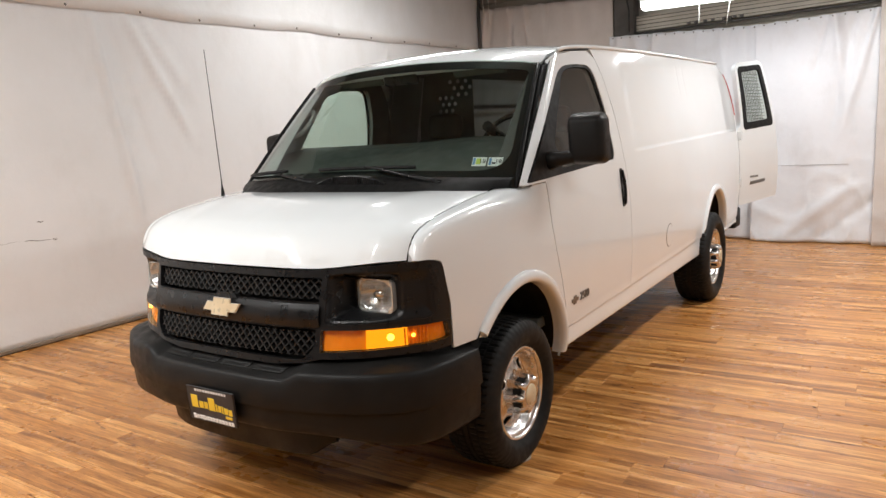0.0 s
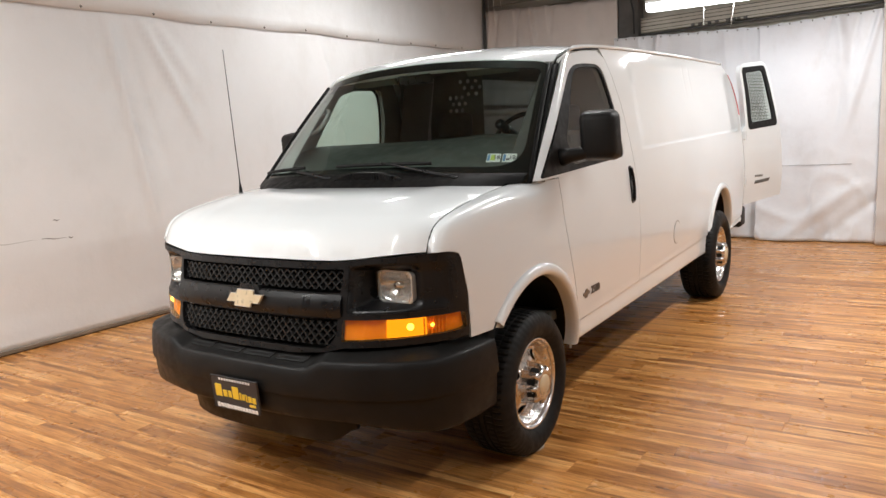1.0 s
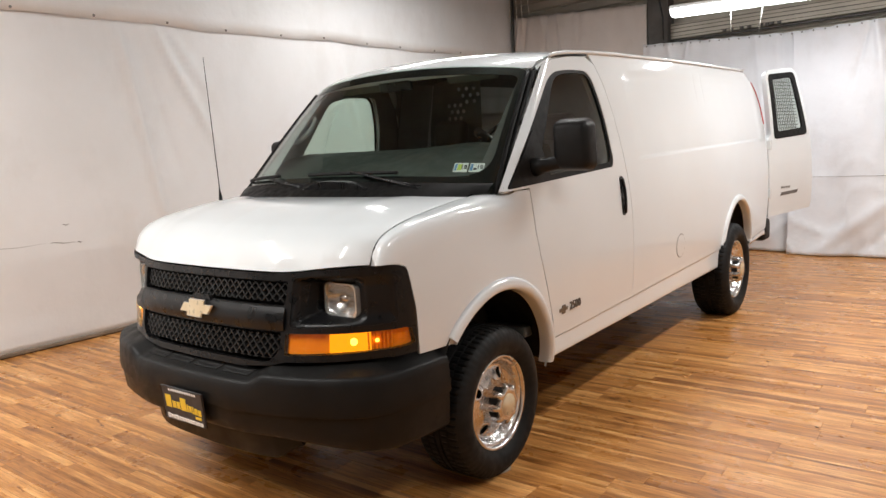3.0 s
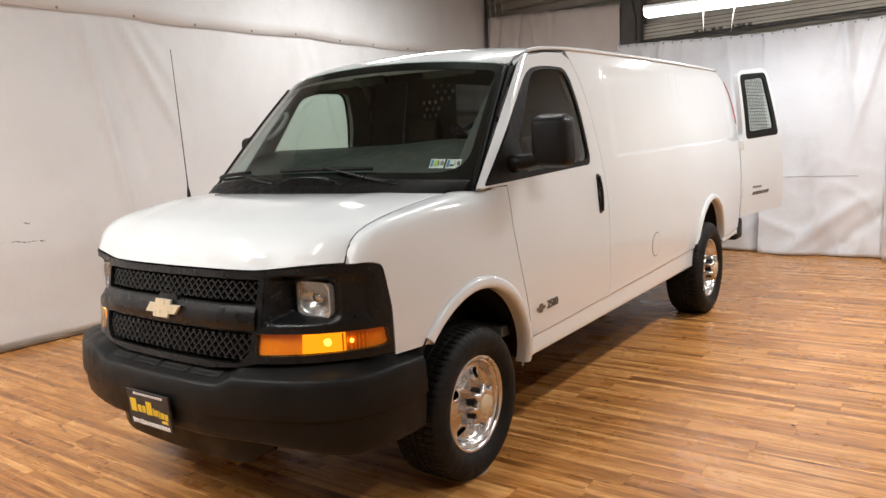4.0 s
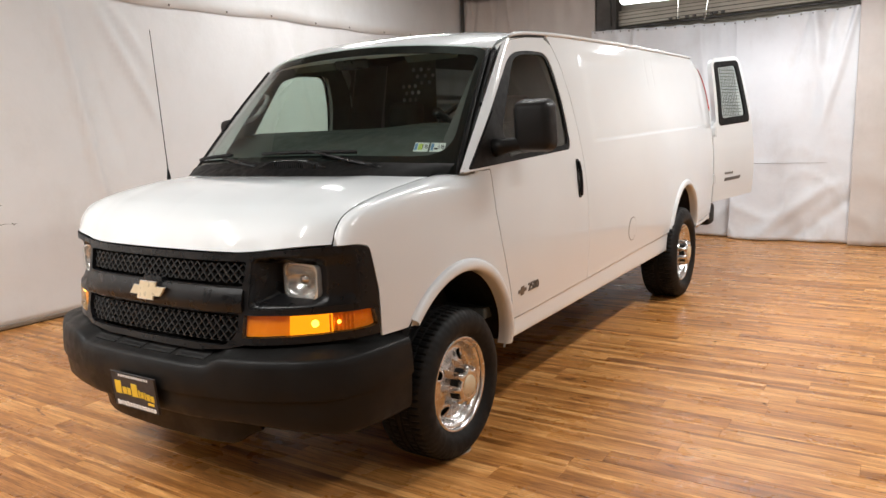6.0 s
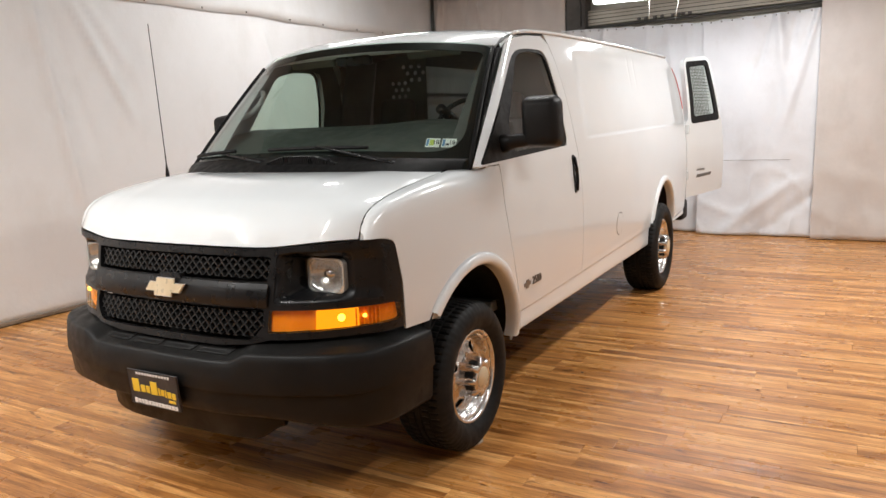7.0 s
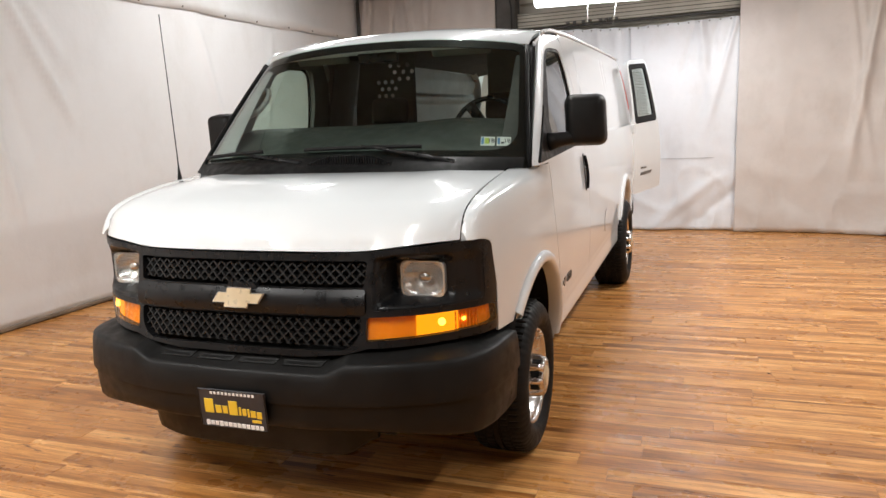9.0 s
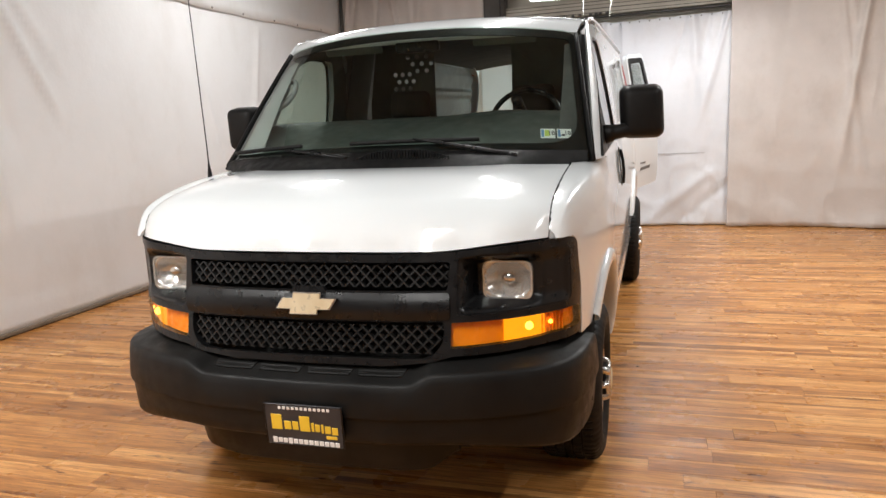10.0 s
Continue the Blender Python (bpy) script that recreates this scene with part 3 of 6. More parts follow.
# walls that close the room out of view, and the roof deck with joists
bm = box_bm((6.6, -8.6, 0), (6.8, 7.2, 3.0))
tagged(part("wall_right", bm, M["pink"]), "white sheeting wall", "wall", kind="structure")
# upper walls, unseen: added dark so that the side windows reflect less light
bm = box_bm((6.6, -8.6, 3.0), (6.8, 7.2, CEIL_Z))
tagged(part("wall_right_upper", bm, M["column"]), "unseen dark upper wall added to darken reflections in the glass", "wall", kind="structure")
bm = box_bm((-4.6, -8.8, 0), (6.8, -8.6, 3.0))
tagged(part("wall_front", bm, M["pink"]), "white sheeting wall", "wall", kind="structure")
bm = box_bm((-4.6, -8.8, 3.0), (6.8, -8.6, CEIL_Z))
tagged(part("wall_front_upper", bm, M["column"]), "unseen dark upper wall added to darken reflections in the glass", "wall", kind="structure")
bm = box_bm((LEFT_X - 0.25, -8.8, 0), (LEFT_X - 0.1, 9.6, CEIL_Z))
tagged(part("wall_left_backing", bm, M["column"]), "dark wall behind the sheeting", "wall", kind="structure")
bm = box_bm((-4.6, -8.8, CEIL_Z), (7.4, 9.8, CEIL_Z + 0.15))
for i in range(12):
    box_bm((-4.3, -8 + i * 1.45, CEIL_Z - 0.28), (7.0, -7.86 + i * 1.45, CEIL_Z), bm=bm)
tagged(part("ceiling", bm, M["ceiling"]), "dark brown roof deck with joists", "ceiling", kind="structure")


# fluorescent fixtures
def fixture(x, y, z, length, turn, watts, colour):
    thing = new("ceiling_light")
    thing.matrix_basis = Matrix.Translation((x, y, z)) @ Matrix.Rotation(radians(turn), 4, "Z")
    bm = box_bm((-length / 2 - 0.012, -0.13, 0.035), (length / 2 + 0.012, 0.13, 0.095), 0.012)
    part("housing", bm, M["fixture"], thing, "white enamel housing")
    bm = bmesh.new()
    prof = [(-0.135, 0.055), (-0.125, 0.010), (-0.085, -0.022), (0.085, -0.022), (0.125, 0.010), (0.135, 0.055)]
    ends = [[bm.verts.new((s * length / 2, a, b)) for a, b in prof] for s in (-1, 1)]
    for i in range(5):
        bm.faces.new((ends[0][i], ends[0][i + 1], ends[1][i + 1], ends[1][i]))
    bm.faces.new(ends[0][::-1])
    bm.faces.new(ends[1])
    bmesh.ops.recalc_face_normals(bm, faces=bm.faces[:])
    part("diffuser", bm, M["tube"], thing, "glowing ribbed diffuser")
    for s in (-0.75, 0.75):
        sweep("hanger", [(s, 0, 0.085), (s, 0, CEIL_Z - z)], 0.004, M["steel"], thing)
    tagged(thing, "white fluorescent fixture hanging with its diffuser lit", "light", "fluorescent ceiling lights")
    lamp = bpy.data.lights.new("fluorescent", "AREA")
    lamp.shape, lamp.size, lamp.size_y, lamp.energy, lamp.color = "RECTANGLE", length, 0.2, watts, colour
    ob = new("fluorescent_lamp", lamp)
    ob.matrix_basis = Matrix.Translation((x, y, z - 0.034)) @ Matrix.Rotation(radians(turn), 4, "Z")


for f in FIXTURES:
    fixture(*f)
for x, dx, z in ((0.34, 0.0, 2.76), (0.69, -0.045, 2.71)):
    tagged(sweep("pull_cord", [(x, 6.10, 3.03), (x + dx, 6.10, z)], 0.0034, M["cord"]), "short white pull cord under the light", "cord", "pull cords")


# ---- the van ----
# x: to the driver's side, y: to the rear, origin on the floor under the front axle
WHEELBASE, TYRE_R, HUB_Z = 3.937, 0.362, 0.355
van = tagged(new("cargo_van"), "white full-size cargo van with black bumper and open rear doors", "van")

side_base = hermite([(0.30, 0.948), (0.40, 0.969), (0.50, 0.990), (0.62, 1.004), (0.85, 1.012), (1.05, 1.008), (1.25, 0.993), (1.40, 0.973), (1.6, 0.940), (1.8, 0.903), (2.0, 0.862), (2.12, 0.836)])
plan_front = hermite([(0.0, -0.935), (0.30, -0.925), (0.525, -0.893), (0.70, -0.828), (0.80, -0.760), (0.86, -0.700), (0.90, -0.655), (0.93, -0.592), (0.95, -0.50)])
hood_rise = hermite([(0.0, 1.125), (0.03, 1.19), (0.07, 1.226), (0.15, 1.257), (0.28, 1.286), (0.44, 1.310), (0.60, 1.330), (0.75, 1.344), (0.92, 1.354)])
drip_w = hermite([(0.0, 1.80), (0.4, 1.93), (0.72, 2.02), (1.1, 2.055), (1.6, 2.072), (3.0, 2.082), (5.2, 2.075)])


def rake(y):
    return 0.011 * (y + math.sqrt(y * y + 0.09)) - 0.0033


def taper(y):
    t = 0.0
    if y < 0.25:
        t += 0.078 * ((0.25 - y) / 0.84) ** 2.4
    if y > 4.0:
        t += 0.022 * ((y - 4.0) / 1.17) ** 2
    return t


ARCH_F = (0.0, 0.40, 0.455, 0.50)
ARCH_R = (WHEELBASE, 0.40, 0.455, 0.50)


def side_x(y, w):
    x = side_base(w) - taper(y)
    # recessed field of the side panel above the crease
    fieldy = step(1.70, 1.84, y) * (1 - step(4.80, 5.06, y))
    fieldw = step(1.405, 1.422, w) * (1 - step(1.93, 2.0, w))
    x -= 0.005 * fieldy * fieldw
    for ry in (3.12, 3.30):
        x += 0.002 * math.exp(-((y - ry) / 0.02) ** 2) * step(1.72, 1.85, w) * (1 - step(1.97, 2.02, w))
    # fold line above the sill
    x += 0.005 * (1 - step(0.53, 0.60, w)) * step(0.5, 0.7, y)
    return x


def side(y, w, s=1):
    return (s * side_x(y, w), y, w + rake(y))


def seam_z(y):
    """Height of the hood's side seam, at x = 0.85."""
    return hood_rise(max(0.0, y + 0.7065))


def fender(y, v, s=1):
    """Side surface that rolls over the shoulder to the hood seam."""
    top = seam_z(y)
    low = top - 0.15
    x = side_x(y, v)
    z = v
    if v > low:
        a = min(1.0, (v - low) / (top - low)) * math.pi / 2
        xs = 0.8485
        x = xs + (side_x(y, low) - xs) * math.cos(a) ** 0.65
        z = low + (top - low) * math.sin(a) ** 0.9
        z += 0.018 * math.sin(2 * a) ** 2 * step(-0.70, -0.60, y) * (1 - step(-0.25, 0.05, y))
        t = step(0.02, 0.30, y)
        x, z = x + (side_x(y, v) - x) * t, z + (v - z) * t
    return (s * x, y, z + rake(y))


def arc_points(c, start, end, n=40, grow=1.0):
    cy, cw, a, b = c
    out = []
    for i in range(n + 1):
        t = radians(start + (end - start) * i / n)
        out.append((cy + a * grow * math.cos(t), cw + b * grow * math.sin(t)))
    return out


def both(name, loops, gap, fn, mat, label="", **kw):
    """The same panel on the driver's and the passenger's side."""
    a = patch(name, loops, gap, lambda u, v: fn(u, v, 1), mat, van, label, **kw)
    b = patch(name, loops, gap, lambda u, v: fn(u, v, -1), mat, van, label, flip=True, **kw)
    return a, b


# front fenders
door_front = [(0.500, 0.548), (0.458, 0.70), (0.412, 0.84), (0.366, 0.99), (0.330, 1.13), (0.318, 1.343)]
ang0 = math.degrees(math.asin((0.735 - 0.40) / 0.50))
loop = [(-0.542, 0.735)] + arc_points(ARCH_F, 180 - ang0, 0, 44) + [(0.455, 0.440), (0.497, 0.440)] + door_front
loop += [(0.20, 1.344), (0.08, 1.346)]
loop += [(y, seam_z(y)) for y in (0.02, -0.1, -0.2, -0.3, -0.4, -0.5, -0.56, -0.60, -0.63, -0.65, -0.67, -0.685, -0.694)]


def fender_v(y, z):
    """The section parameter at which the fender reaches the height z."""
    lo, hi = seam_z(y) - 0.15, seam_z(y)
    for _ in range(30):
        mid = (lo + hi) / 2
        lo, hi = (mid, hi) if fender(y, mid)[2] < z else (lo, mid)
    return lo


BEZEL = rounded([(0.848, 1.119), (0.932, 1.119), (0.9395, 0.93), (0.94, 0.748), (0.848, 0.748)], [0.0, 0.034, 0.0, 0.0, 0.0])
BEZEL = [(0.852 + 0.006 * i, 1.119) for i in range(8)] + [p for p in BEZEL if p[0] > 0.897 and p[1] > 0.75]
for x, z in sorted(BEZEL, key=lambda p: (-p[1], p[0])):
    y = plan_front(x) + 0.004
    loop.append((y, fender_v(y, z + 0.003) if z + 0.003 > seam_z(y) - 0.15 else z))
loop = [p for i, p in enumerate(loop) if i == 0 or math.hypot(p[0] - loop[i - 1][0], p[1] - loop[i - 1][1]) > 0.002]
both("fender", [loop], 0.013, fender, M["paint"])

# the fender's narrow front face between hood seam and grille surround
for s in (1, -1):
    verts, faces = [], []
    for i in range(9):
        x = 0.8485 + 0.0765 * i / 8
        y = plan_front(x) + 0.010
        top = 1.150 - 0.026 * i / 8
        for j in range(6):
            verts.append((s * x, y + 0.012 * (j / 5) ** 2, 1.108 + (top - 1.108) * j / 5))
    for i in range(8):
        for j in range(5):
            f = (i * 6 + j, i * 6 + j + 6, i * 6 + j + 7, i * 6 + j + 1)
            faces.append(f if s > 0 else f[::-1])
    under(mesh_object("fender_nose", verts, faces, M["paint"]), van)


def arch_lip(c, start, end, low, limit, s):
    """Rounded lip round a wheel opening, lofted along the arc."""
    prof = [(1.118, -0.001), (1.114, 0.007), (1.102, 0.016), (1.08, 0.0215), (1.05, 0.023), (1.025, 0.021), (1.008, 0.014), (0.998, 0.003), (0.996, -0.02), (0.999, -0.05)]
    rows = [(t, 0.0) for t in [start + (end - start) * i / 64 for i in range(65)]] + [(end, low * i / 3) for i in (1, 2, 3)]
    verts, faces = [], []
    n = len(prof)
    for t, drop in rows:
        for g, o in prof:
            y = c[0] + c[2] * g * math.cos(radians(t))
            w = c[1] + c[3] * g * math.sin(radians(t)) - drop
            y = min(y, limit)
            verts.append((s * (side_x(y, w) + o), y, w + rake(y)))
    for i in range(len(rows) - 1):
        for j in range(n - 1):
            f = (i * n + j, i * n + j + 1, (i + 1) * n + j + 1, (i + 1) * n + j)
            faces.append(f if s > 0 else f[::-1])
    return under(mesh_object("arch_lip", verts, faces, M["paint"]), van)


for s in (1, -1):
    arch_lip(ARCH_F, 180 - ang0 + 1.0, 4.0, 0.012, 0.492, s)
    arch_lip(ARCH_R, 165, 8, 0.0, 9.0, s)

# front doors with a window opening
WIN = rounded([(0.130, 1.357), (1.330, 1.385), (1.352, 1.43), (1.325, 1.72), (1.238, 1.955), (0.95, 1.955), (0.745, 1.930)], [0.02, 0.05, 0.05, 0.3, 0.09, 0.1, 0.10])
rear_seam = [(1.538, 0.548), (1.542, 0.87), (1.536, 1.12), (1.522, 1.30), (1.500, 1.48), (1.460, 1.70), (1.395, 1.89), (1.32, 2.00), (1.26, 2.055)]
door_loop = [(y + 0.006, w) for y, w in door_front][::-1]
door_loop = [(0.092, 1.350)] + [(0.324, 1.349)] + door_loop[1:] + rear_seam[:-1] + [(1.22, 2.040), (1.0, 2.030), (0.80, 2.004), (0.700, 1.970)]

# roof rail over the door
pil = [(0.666, 1.946), (0.697, 1.971), (0.798, 2.007), (1.0, 2.034), (1.22, 2.044), (1.25, 2.062), (1.25, 2.068), (1.0, 2.056), (0.80, 2.027), (0.72, 1.992), (0.672, 1.966)]


def pillar_place(y, w, s=1):
    """The pillar's outer face: close to the glass at its edge, flush with the door behind."""
    x, y, z = side(y, w, s)
    v = (w - 1.345) / 0.66
    edge, back = 0.936 - 0.136 * v, max(0.0, y - (0.088 + 0.602 * v))
    a, b = abs(x), edge + 0.012 + (0.9 if s > 0 else 0.45) * back
    soft = max(0.0, 0.030 - abs(a - b)) / 0.030
    return (s * (min(a, b) - 0.0075 * soft * soft), y, z)


doors = both("front_door", [door_loop, WIN], 0.024, pillar_place, M["paint"], depth=0.02)
both("roof_rail", [pil], 0.02, pillar_place, M["paint"])

# side panels with the rear wheel arch
back_edge = [(5.06, 0.50), (5.10, 0.8), (5.135, 1.2), (5.145, 1.5), (5.125, 1.68), (5.06, 1.84), (4.93, 1.97), (4.68, 2.075)]
loop = [(1.5425, 0.548), (3.50, 0.548)] + arc_points(ARCH_R, 162, 10, 40) + [(4.41, 0.47)] + back_edge
loop += [(3.0, 2.075), (1.268, 2.062)] + [(y + 0.0045, w) for y, w in rear_seam[::-1][1:-1]]
both("side_panel", [loop], 0.017, side, M["paint"])


# rear corner posts
def corner(u, v, s=1):
    """Rounded rear corner: u from 0 at the side panel's edge to 1 on the rear face."""
    edge = hermite(sorted([(w, y) for y, w in back_edge]))
    y0 = edge(v) + 0.002
    r = 0.10
    a = u * math.pi / 2
    x = side_x(y0 - 0.01, v) - r + r * math.cos(a)
    return (s * x, y0 + 0.75 * r * math.sin(a), v + rake(y0))


both("rear_corner", [[(0, 0.50), (1, 0.50), (1, 2.05), (0, 2.05)]], 0.05, corner, M["paint"])


# sills below the doors
def sill(y, v, s=1):
    low = 0.434 - 0.020 * (y - 0.5) if y < 4 else 0.422
    w = low + v * (0.541 - low) / 0.119 if y < 4 else low + v
    x = 0.996 - 0.035 * (1 - step(0.0, 0.018, v)) - 0.004 * step(0.03, 0.12, v)
    return (s * (x - taper(y)), y, w + rake(y))


both("sill", [[(0.502, 0.0), (3.49, 0.0), (3.49, 0.119), (0.502, 0.119)]], 0.012, sill, M["paint"])
both("sill", [[(4.42, -0.02), (5.04, 0.0), (5.04, 0.07), (4.42, 0.043)]], 0.02, sill, M["paint"])


# hood
def hood_place(x, d):
    y = plan_front(abs(x)) + 0.008 + 0.05 * (1 - step(0.55, 0.85, abs(x))) + d
    e = min(1.0, abs(x) / 0.85)
    z = hood_rise(d) + 0.036 * (1 - e**4) * step(0.0, 0.16, d) * (1 - 0.75 * step(0.40, 0.80, d))
    z -= 0.030 * (1 - step(0.45, 0.82, abs(x))) * (1 - step(0.02, 0.40, d))
    # two soft raised lines that run towards the windshield
    z += 0.0045 * math.exp(-((abs(x) - 0.55 - 0.1 * d) / 0.09) ** 2) * step(0.12, 0.3, d)
    return (x, y, z)


def hood_back(x):
    return -0.02 - 0.215 * (1 - abs(x / 0.85) ** 4)


xs = [-0.8455 + 0.065038 * i for i in range(27)]
loop = [(x, 0.0) for x in xs] + [(x, hood_back(x) - plan_front(abs(x)) - 0.012) for x in xs[::-1]]
patch("hood", [loop], 0.024, hood_place, M["paint"], van, depth=0.02)


# windshield, its black border, and the roof
def glass_place(u, v, lift=0.0):
    """u across from -1 to 1, v from 0 at the base to 1 at the top."""
    hw = 0.936 + (0.800 - 0.936) * v
    x = u * hw
    yb = 0.088 - 0.21 * (1 - abs(u) ** 3.6)
    yt = 0.690 - 0.19 * (1 - abs(u) ** 3.2)
    zb = 1.345 + 0.028 * (1 - u * u)
    zt = 2.004 + 0.050 * (1 - u * u)
    bow = 0.035 * v * (1 - v)
    return (x, yb + (yt - yb) * v - bow - lift, zb + (zt - zb) * v + bow + lift)


EDGE = rounded([(-1, 0), (1, 0), (1, 0.95), (-1, 0.95)], [0.03, 0.03, 0.08, 0.08])
INNER = rounded([(-0.984, 0.105), (0.950, 0.115), (0.958, 0.885), (-0.980, 0.885)], [0.06, 0.16, 0.05, 0.05])
ws = patch("windshield", [EDGE], 0.05, glass_place, M["windshield"], van, "greenish laminated windshield", rim=False)
ws.visible_shadow = False
patch("windshield_border", [EDGE, INNER], 0.02, lambda u, v: glass_place(u, v, -0.005), M["seal"], van, "black ceramic border", depth=0.003)


def roof_place(y, s):
    xw = side_x(y, drip_w(y)) - 0.004 - 0.050 * (1 - step(0.60, 0.95, y))
    z = drip_w(y) + rake(y) + 0.062 * (1 - abs(s) ** 2.4)
    lead = y - (0.67 - 0.20 * (1 - abs(s) ** 2.6))
    z -= 0.058 * math.exp(-max(0.0, lead) / 0.06)
    if y > 4.7:
        z -= 0.5 * ((y - 4.7)) ** 2 * 0.35
    return (s * xw, y, z)


ss = [-1 + 0.08 * i for i in range(26)]
loop = [(0.675 - 0.20 * (1 - abs(s) ** 2.6), s) for s in ss] + [(4.70, 1.0)] + [(4.70 + 0.40 * (1 - s * s) ** 0.5 if abs(s) < 1 else 4.70, s) for s in ss[::-1]]
patch("roof", [loop], 0.05, roof_place, M["paint"], van, flip=True, depth=0.02)

for s in (-1, 1):
    path = [(s * (side_x(y, drip_w(y)) + 0.006), y, drip_w(y) + rake(y) + 0.004 - 0.058 * math.exp(-max(0.0, y - 0.67) / 0.06)) for y in (0.78, 0.85, 0.95, 1.1, 1.3, 1.6, 2.2, 3.0, 3.8, 4.3, 4.55, 4.68)[0 if s > 0 else 2:]]
    sweep("drip_rail", path, 0.011, M["paint"], van, sides=8)
    # black strip that draws the shadow below the drip rail, above the door
    path = [(s * (side_x(y, drip_w(y) - 0.012) + 0.003), y, drip_w(y) + rake(y) - 0.012) for y in (0.80, 0.88, 0.98, 1.1, 1.24)[0 if s > 0 else 3:]]
    sweep("door_seal", path, 0.006, M["seal"], van, "black strip drawn as the drip rail's shadow above the door")
    path = [Vector(glass_place(s, v, 0.002)) for v in [0.925 * i / 10 for i in range(11)]]
    sweep("windshield_seal", path, 0.011, M["seal"], van, "black rubber seal")
    # black moulding that fills from the glass edge out to the painted pillar
    verts, faces = [], []
    for i in range(25):
        v = 0.925 * i / 24
        a = Vector(glass_place(s, v)) + Vector((0, 0.012, -0.004))
        w = 1.350 + (1.945 - 1.350) * i / 24
        y = 0.075 + (0.652 - 0.075) * i / 24
        b = Vector(pillar_place(y + 0.010, w, s)) + Vector((s * 0.0025, 0.0, 0))
        for k in range(7):
            t = k / 6
            p = a.lerp(b, t) + Vector((s * 0.6, -0.8, 0)) * (0.006 if s > 0 else 0.002) * math.sin(math.pi * t)
            verts.append(p)
    for i in range(24):
        for k in range(6):
            f = (i * 7 + k, i * 7 + k + 1, i * 7 + k + 8, i * 7 + k + 7)
            faces.append(f if s > 0 else f[::-1])
    under(mesh_object("windshield_moulding", verts, faces, M["seal"]), van, "black rubber moulding beside the windshield")

# side glass with its black surround
for s, door in ((1, doors[0]), (-1, doors[1])):
    f = lambda u, v: Vector(side(u, v, s)) - Vector((s * 0.012, 0, 0))
    g = lambda u, v: Vector(side(u, v, s)) - Vector((s * 0.004, 0, 0))
    hole = rounded([(0.42, 1.392), (1.302, 1.414), (1.326, 1.46), (1.300, 1.72), (1.218, 1.938), (0.96, 1.938), (0.785, 1.912)], [0.06, 0.05, 0.05, 0.3, 0.08, 0.1, 0.1])
    pane = patch("side_window", [WIN], 0.05, f, M["sideglass"], door, "dark tinted side window", flip=s < 0, rim=False)
    pane.visible_shadow = False
    patch("window_seal", [WIN, hole], 0.03, g, M["seal"], door, "black rubber window surround", flip=s < 0, depth=0.006)

# door pull handles
for s, door in ((1, doors[0]), (-1, doors[1])):
    f = lambda u, v, o=0.0: Vector(side(u, v, s)) + Vector((s * (0.004 + o), 0, 0))
    patch("handle_plate", [rounded([(1.390, 1.082), (1.440, 1.082), (1.440, 1.322), (1.390, 1.322)], 0.03)], 0.02, f, M["black"], door, "black recessed handle plate", flip=s < 0, depth=0.012)
    pts = [Vector(side(1.414, w, s)) + Vector((s * (0.010 + 0.008 * math.sin((w - 1.097) / 0.21 * math.pi)), 0, 0)) for w in [1.097 + 0.021 * i for i in range(11)]]
    sweep("door_handle", pts, 0.010, M["black"], door, "black pull handle")
    patch("lock", [[(1.411 + 0.011 * math.cos(radians(30 * i)), 1.058 + 0.05 + 0.011 * math.sin(radians(30 * i))) for i in range(12)]], 0.02, lambda u, v: f(u, v, 0.004), M["steel"], door, flip=s < 0, depth=0.005)

# fuel flap on the driver's side
circle = [(2.42 + 0.088 * math.cos(radians(10 * i)), 0.735 + 0.088 * math.sin(radians(10 * i))) for i in range(36)]
inner_c = [(2.42 + 0.083 * math.cos(radians(10 * i)), 0.735 + 0.083 * math.sin(radians(10 * i))) for i in range(36)]
patch("fuel_gap", [circle, inner_c], 0.03, lambda u, v: Vector(side(u, v)) + Vector((0.0012, 0, 0)), M["column"], van, "thin dark gap round the fuel flap", depth=0.002)
patch("fuel_flap", [inner_c], 0.03, lambda u, v: Vector(side(u, v)) + Vector((0.0025, 0, 0)), M["paint"], van, depth=0.004)


# ---- van: front end ----
_px = [i * 0.94 / 188 for i in range(189)]
_py = [plan_front(x) for x in _px]
_ps = np.concatenate([[0], np.cumsum(np.hypot(np.diff(_px), np.diff(_py)))])


def arc_of(x):
    """Length along the nose's plan curve from the middle to x."""
    return math.copysign(float(np.interp(abs(x), _px, _ps)), x)


def nose(s, z, out=0.0):
    """The nose's surface: s along the plan curve, z up, out: metres proud of it."""
    a = abs(s)
    x, y = float(np.interp(a, _ps, _px)), float(np.interp(a, _ps, _py))
    if a > _ps[-1]:
        y += a - _ps[-1]
    x2, y2 = float(np.interp(a + 0.02, _ps, _px)), float(np.interp(a + 0.02, _ps, _py))
    if a + 0.02 > _ps[-1]:
        y2 += a + 0.02 - _ps[-1]
    t = Vector((x2 - x, y2 - y)).normalized()
    y += 0.2 * (z - 0.85) * (1 - step(0.55, 0.85, x))
    return (math.copysign(1, s) * (x + t.y * out), y - t.x * out, z)


def X(points):
    return [(arc_of(x), z) for x, z in points]


def mirror_loop(points):
    return [(-x, z) for x, z in points][::-1]


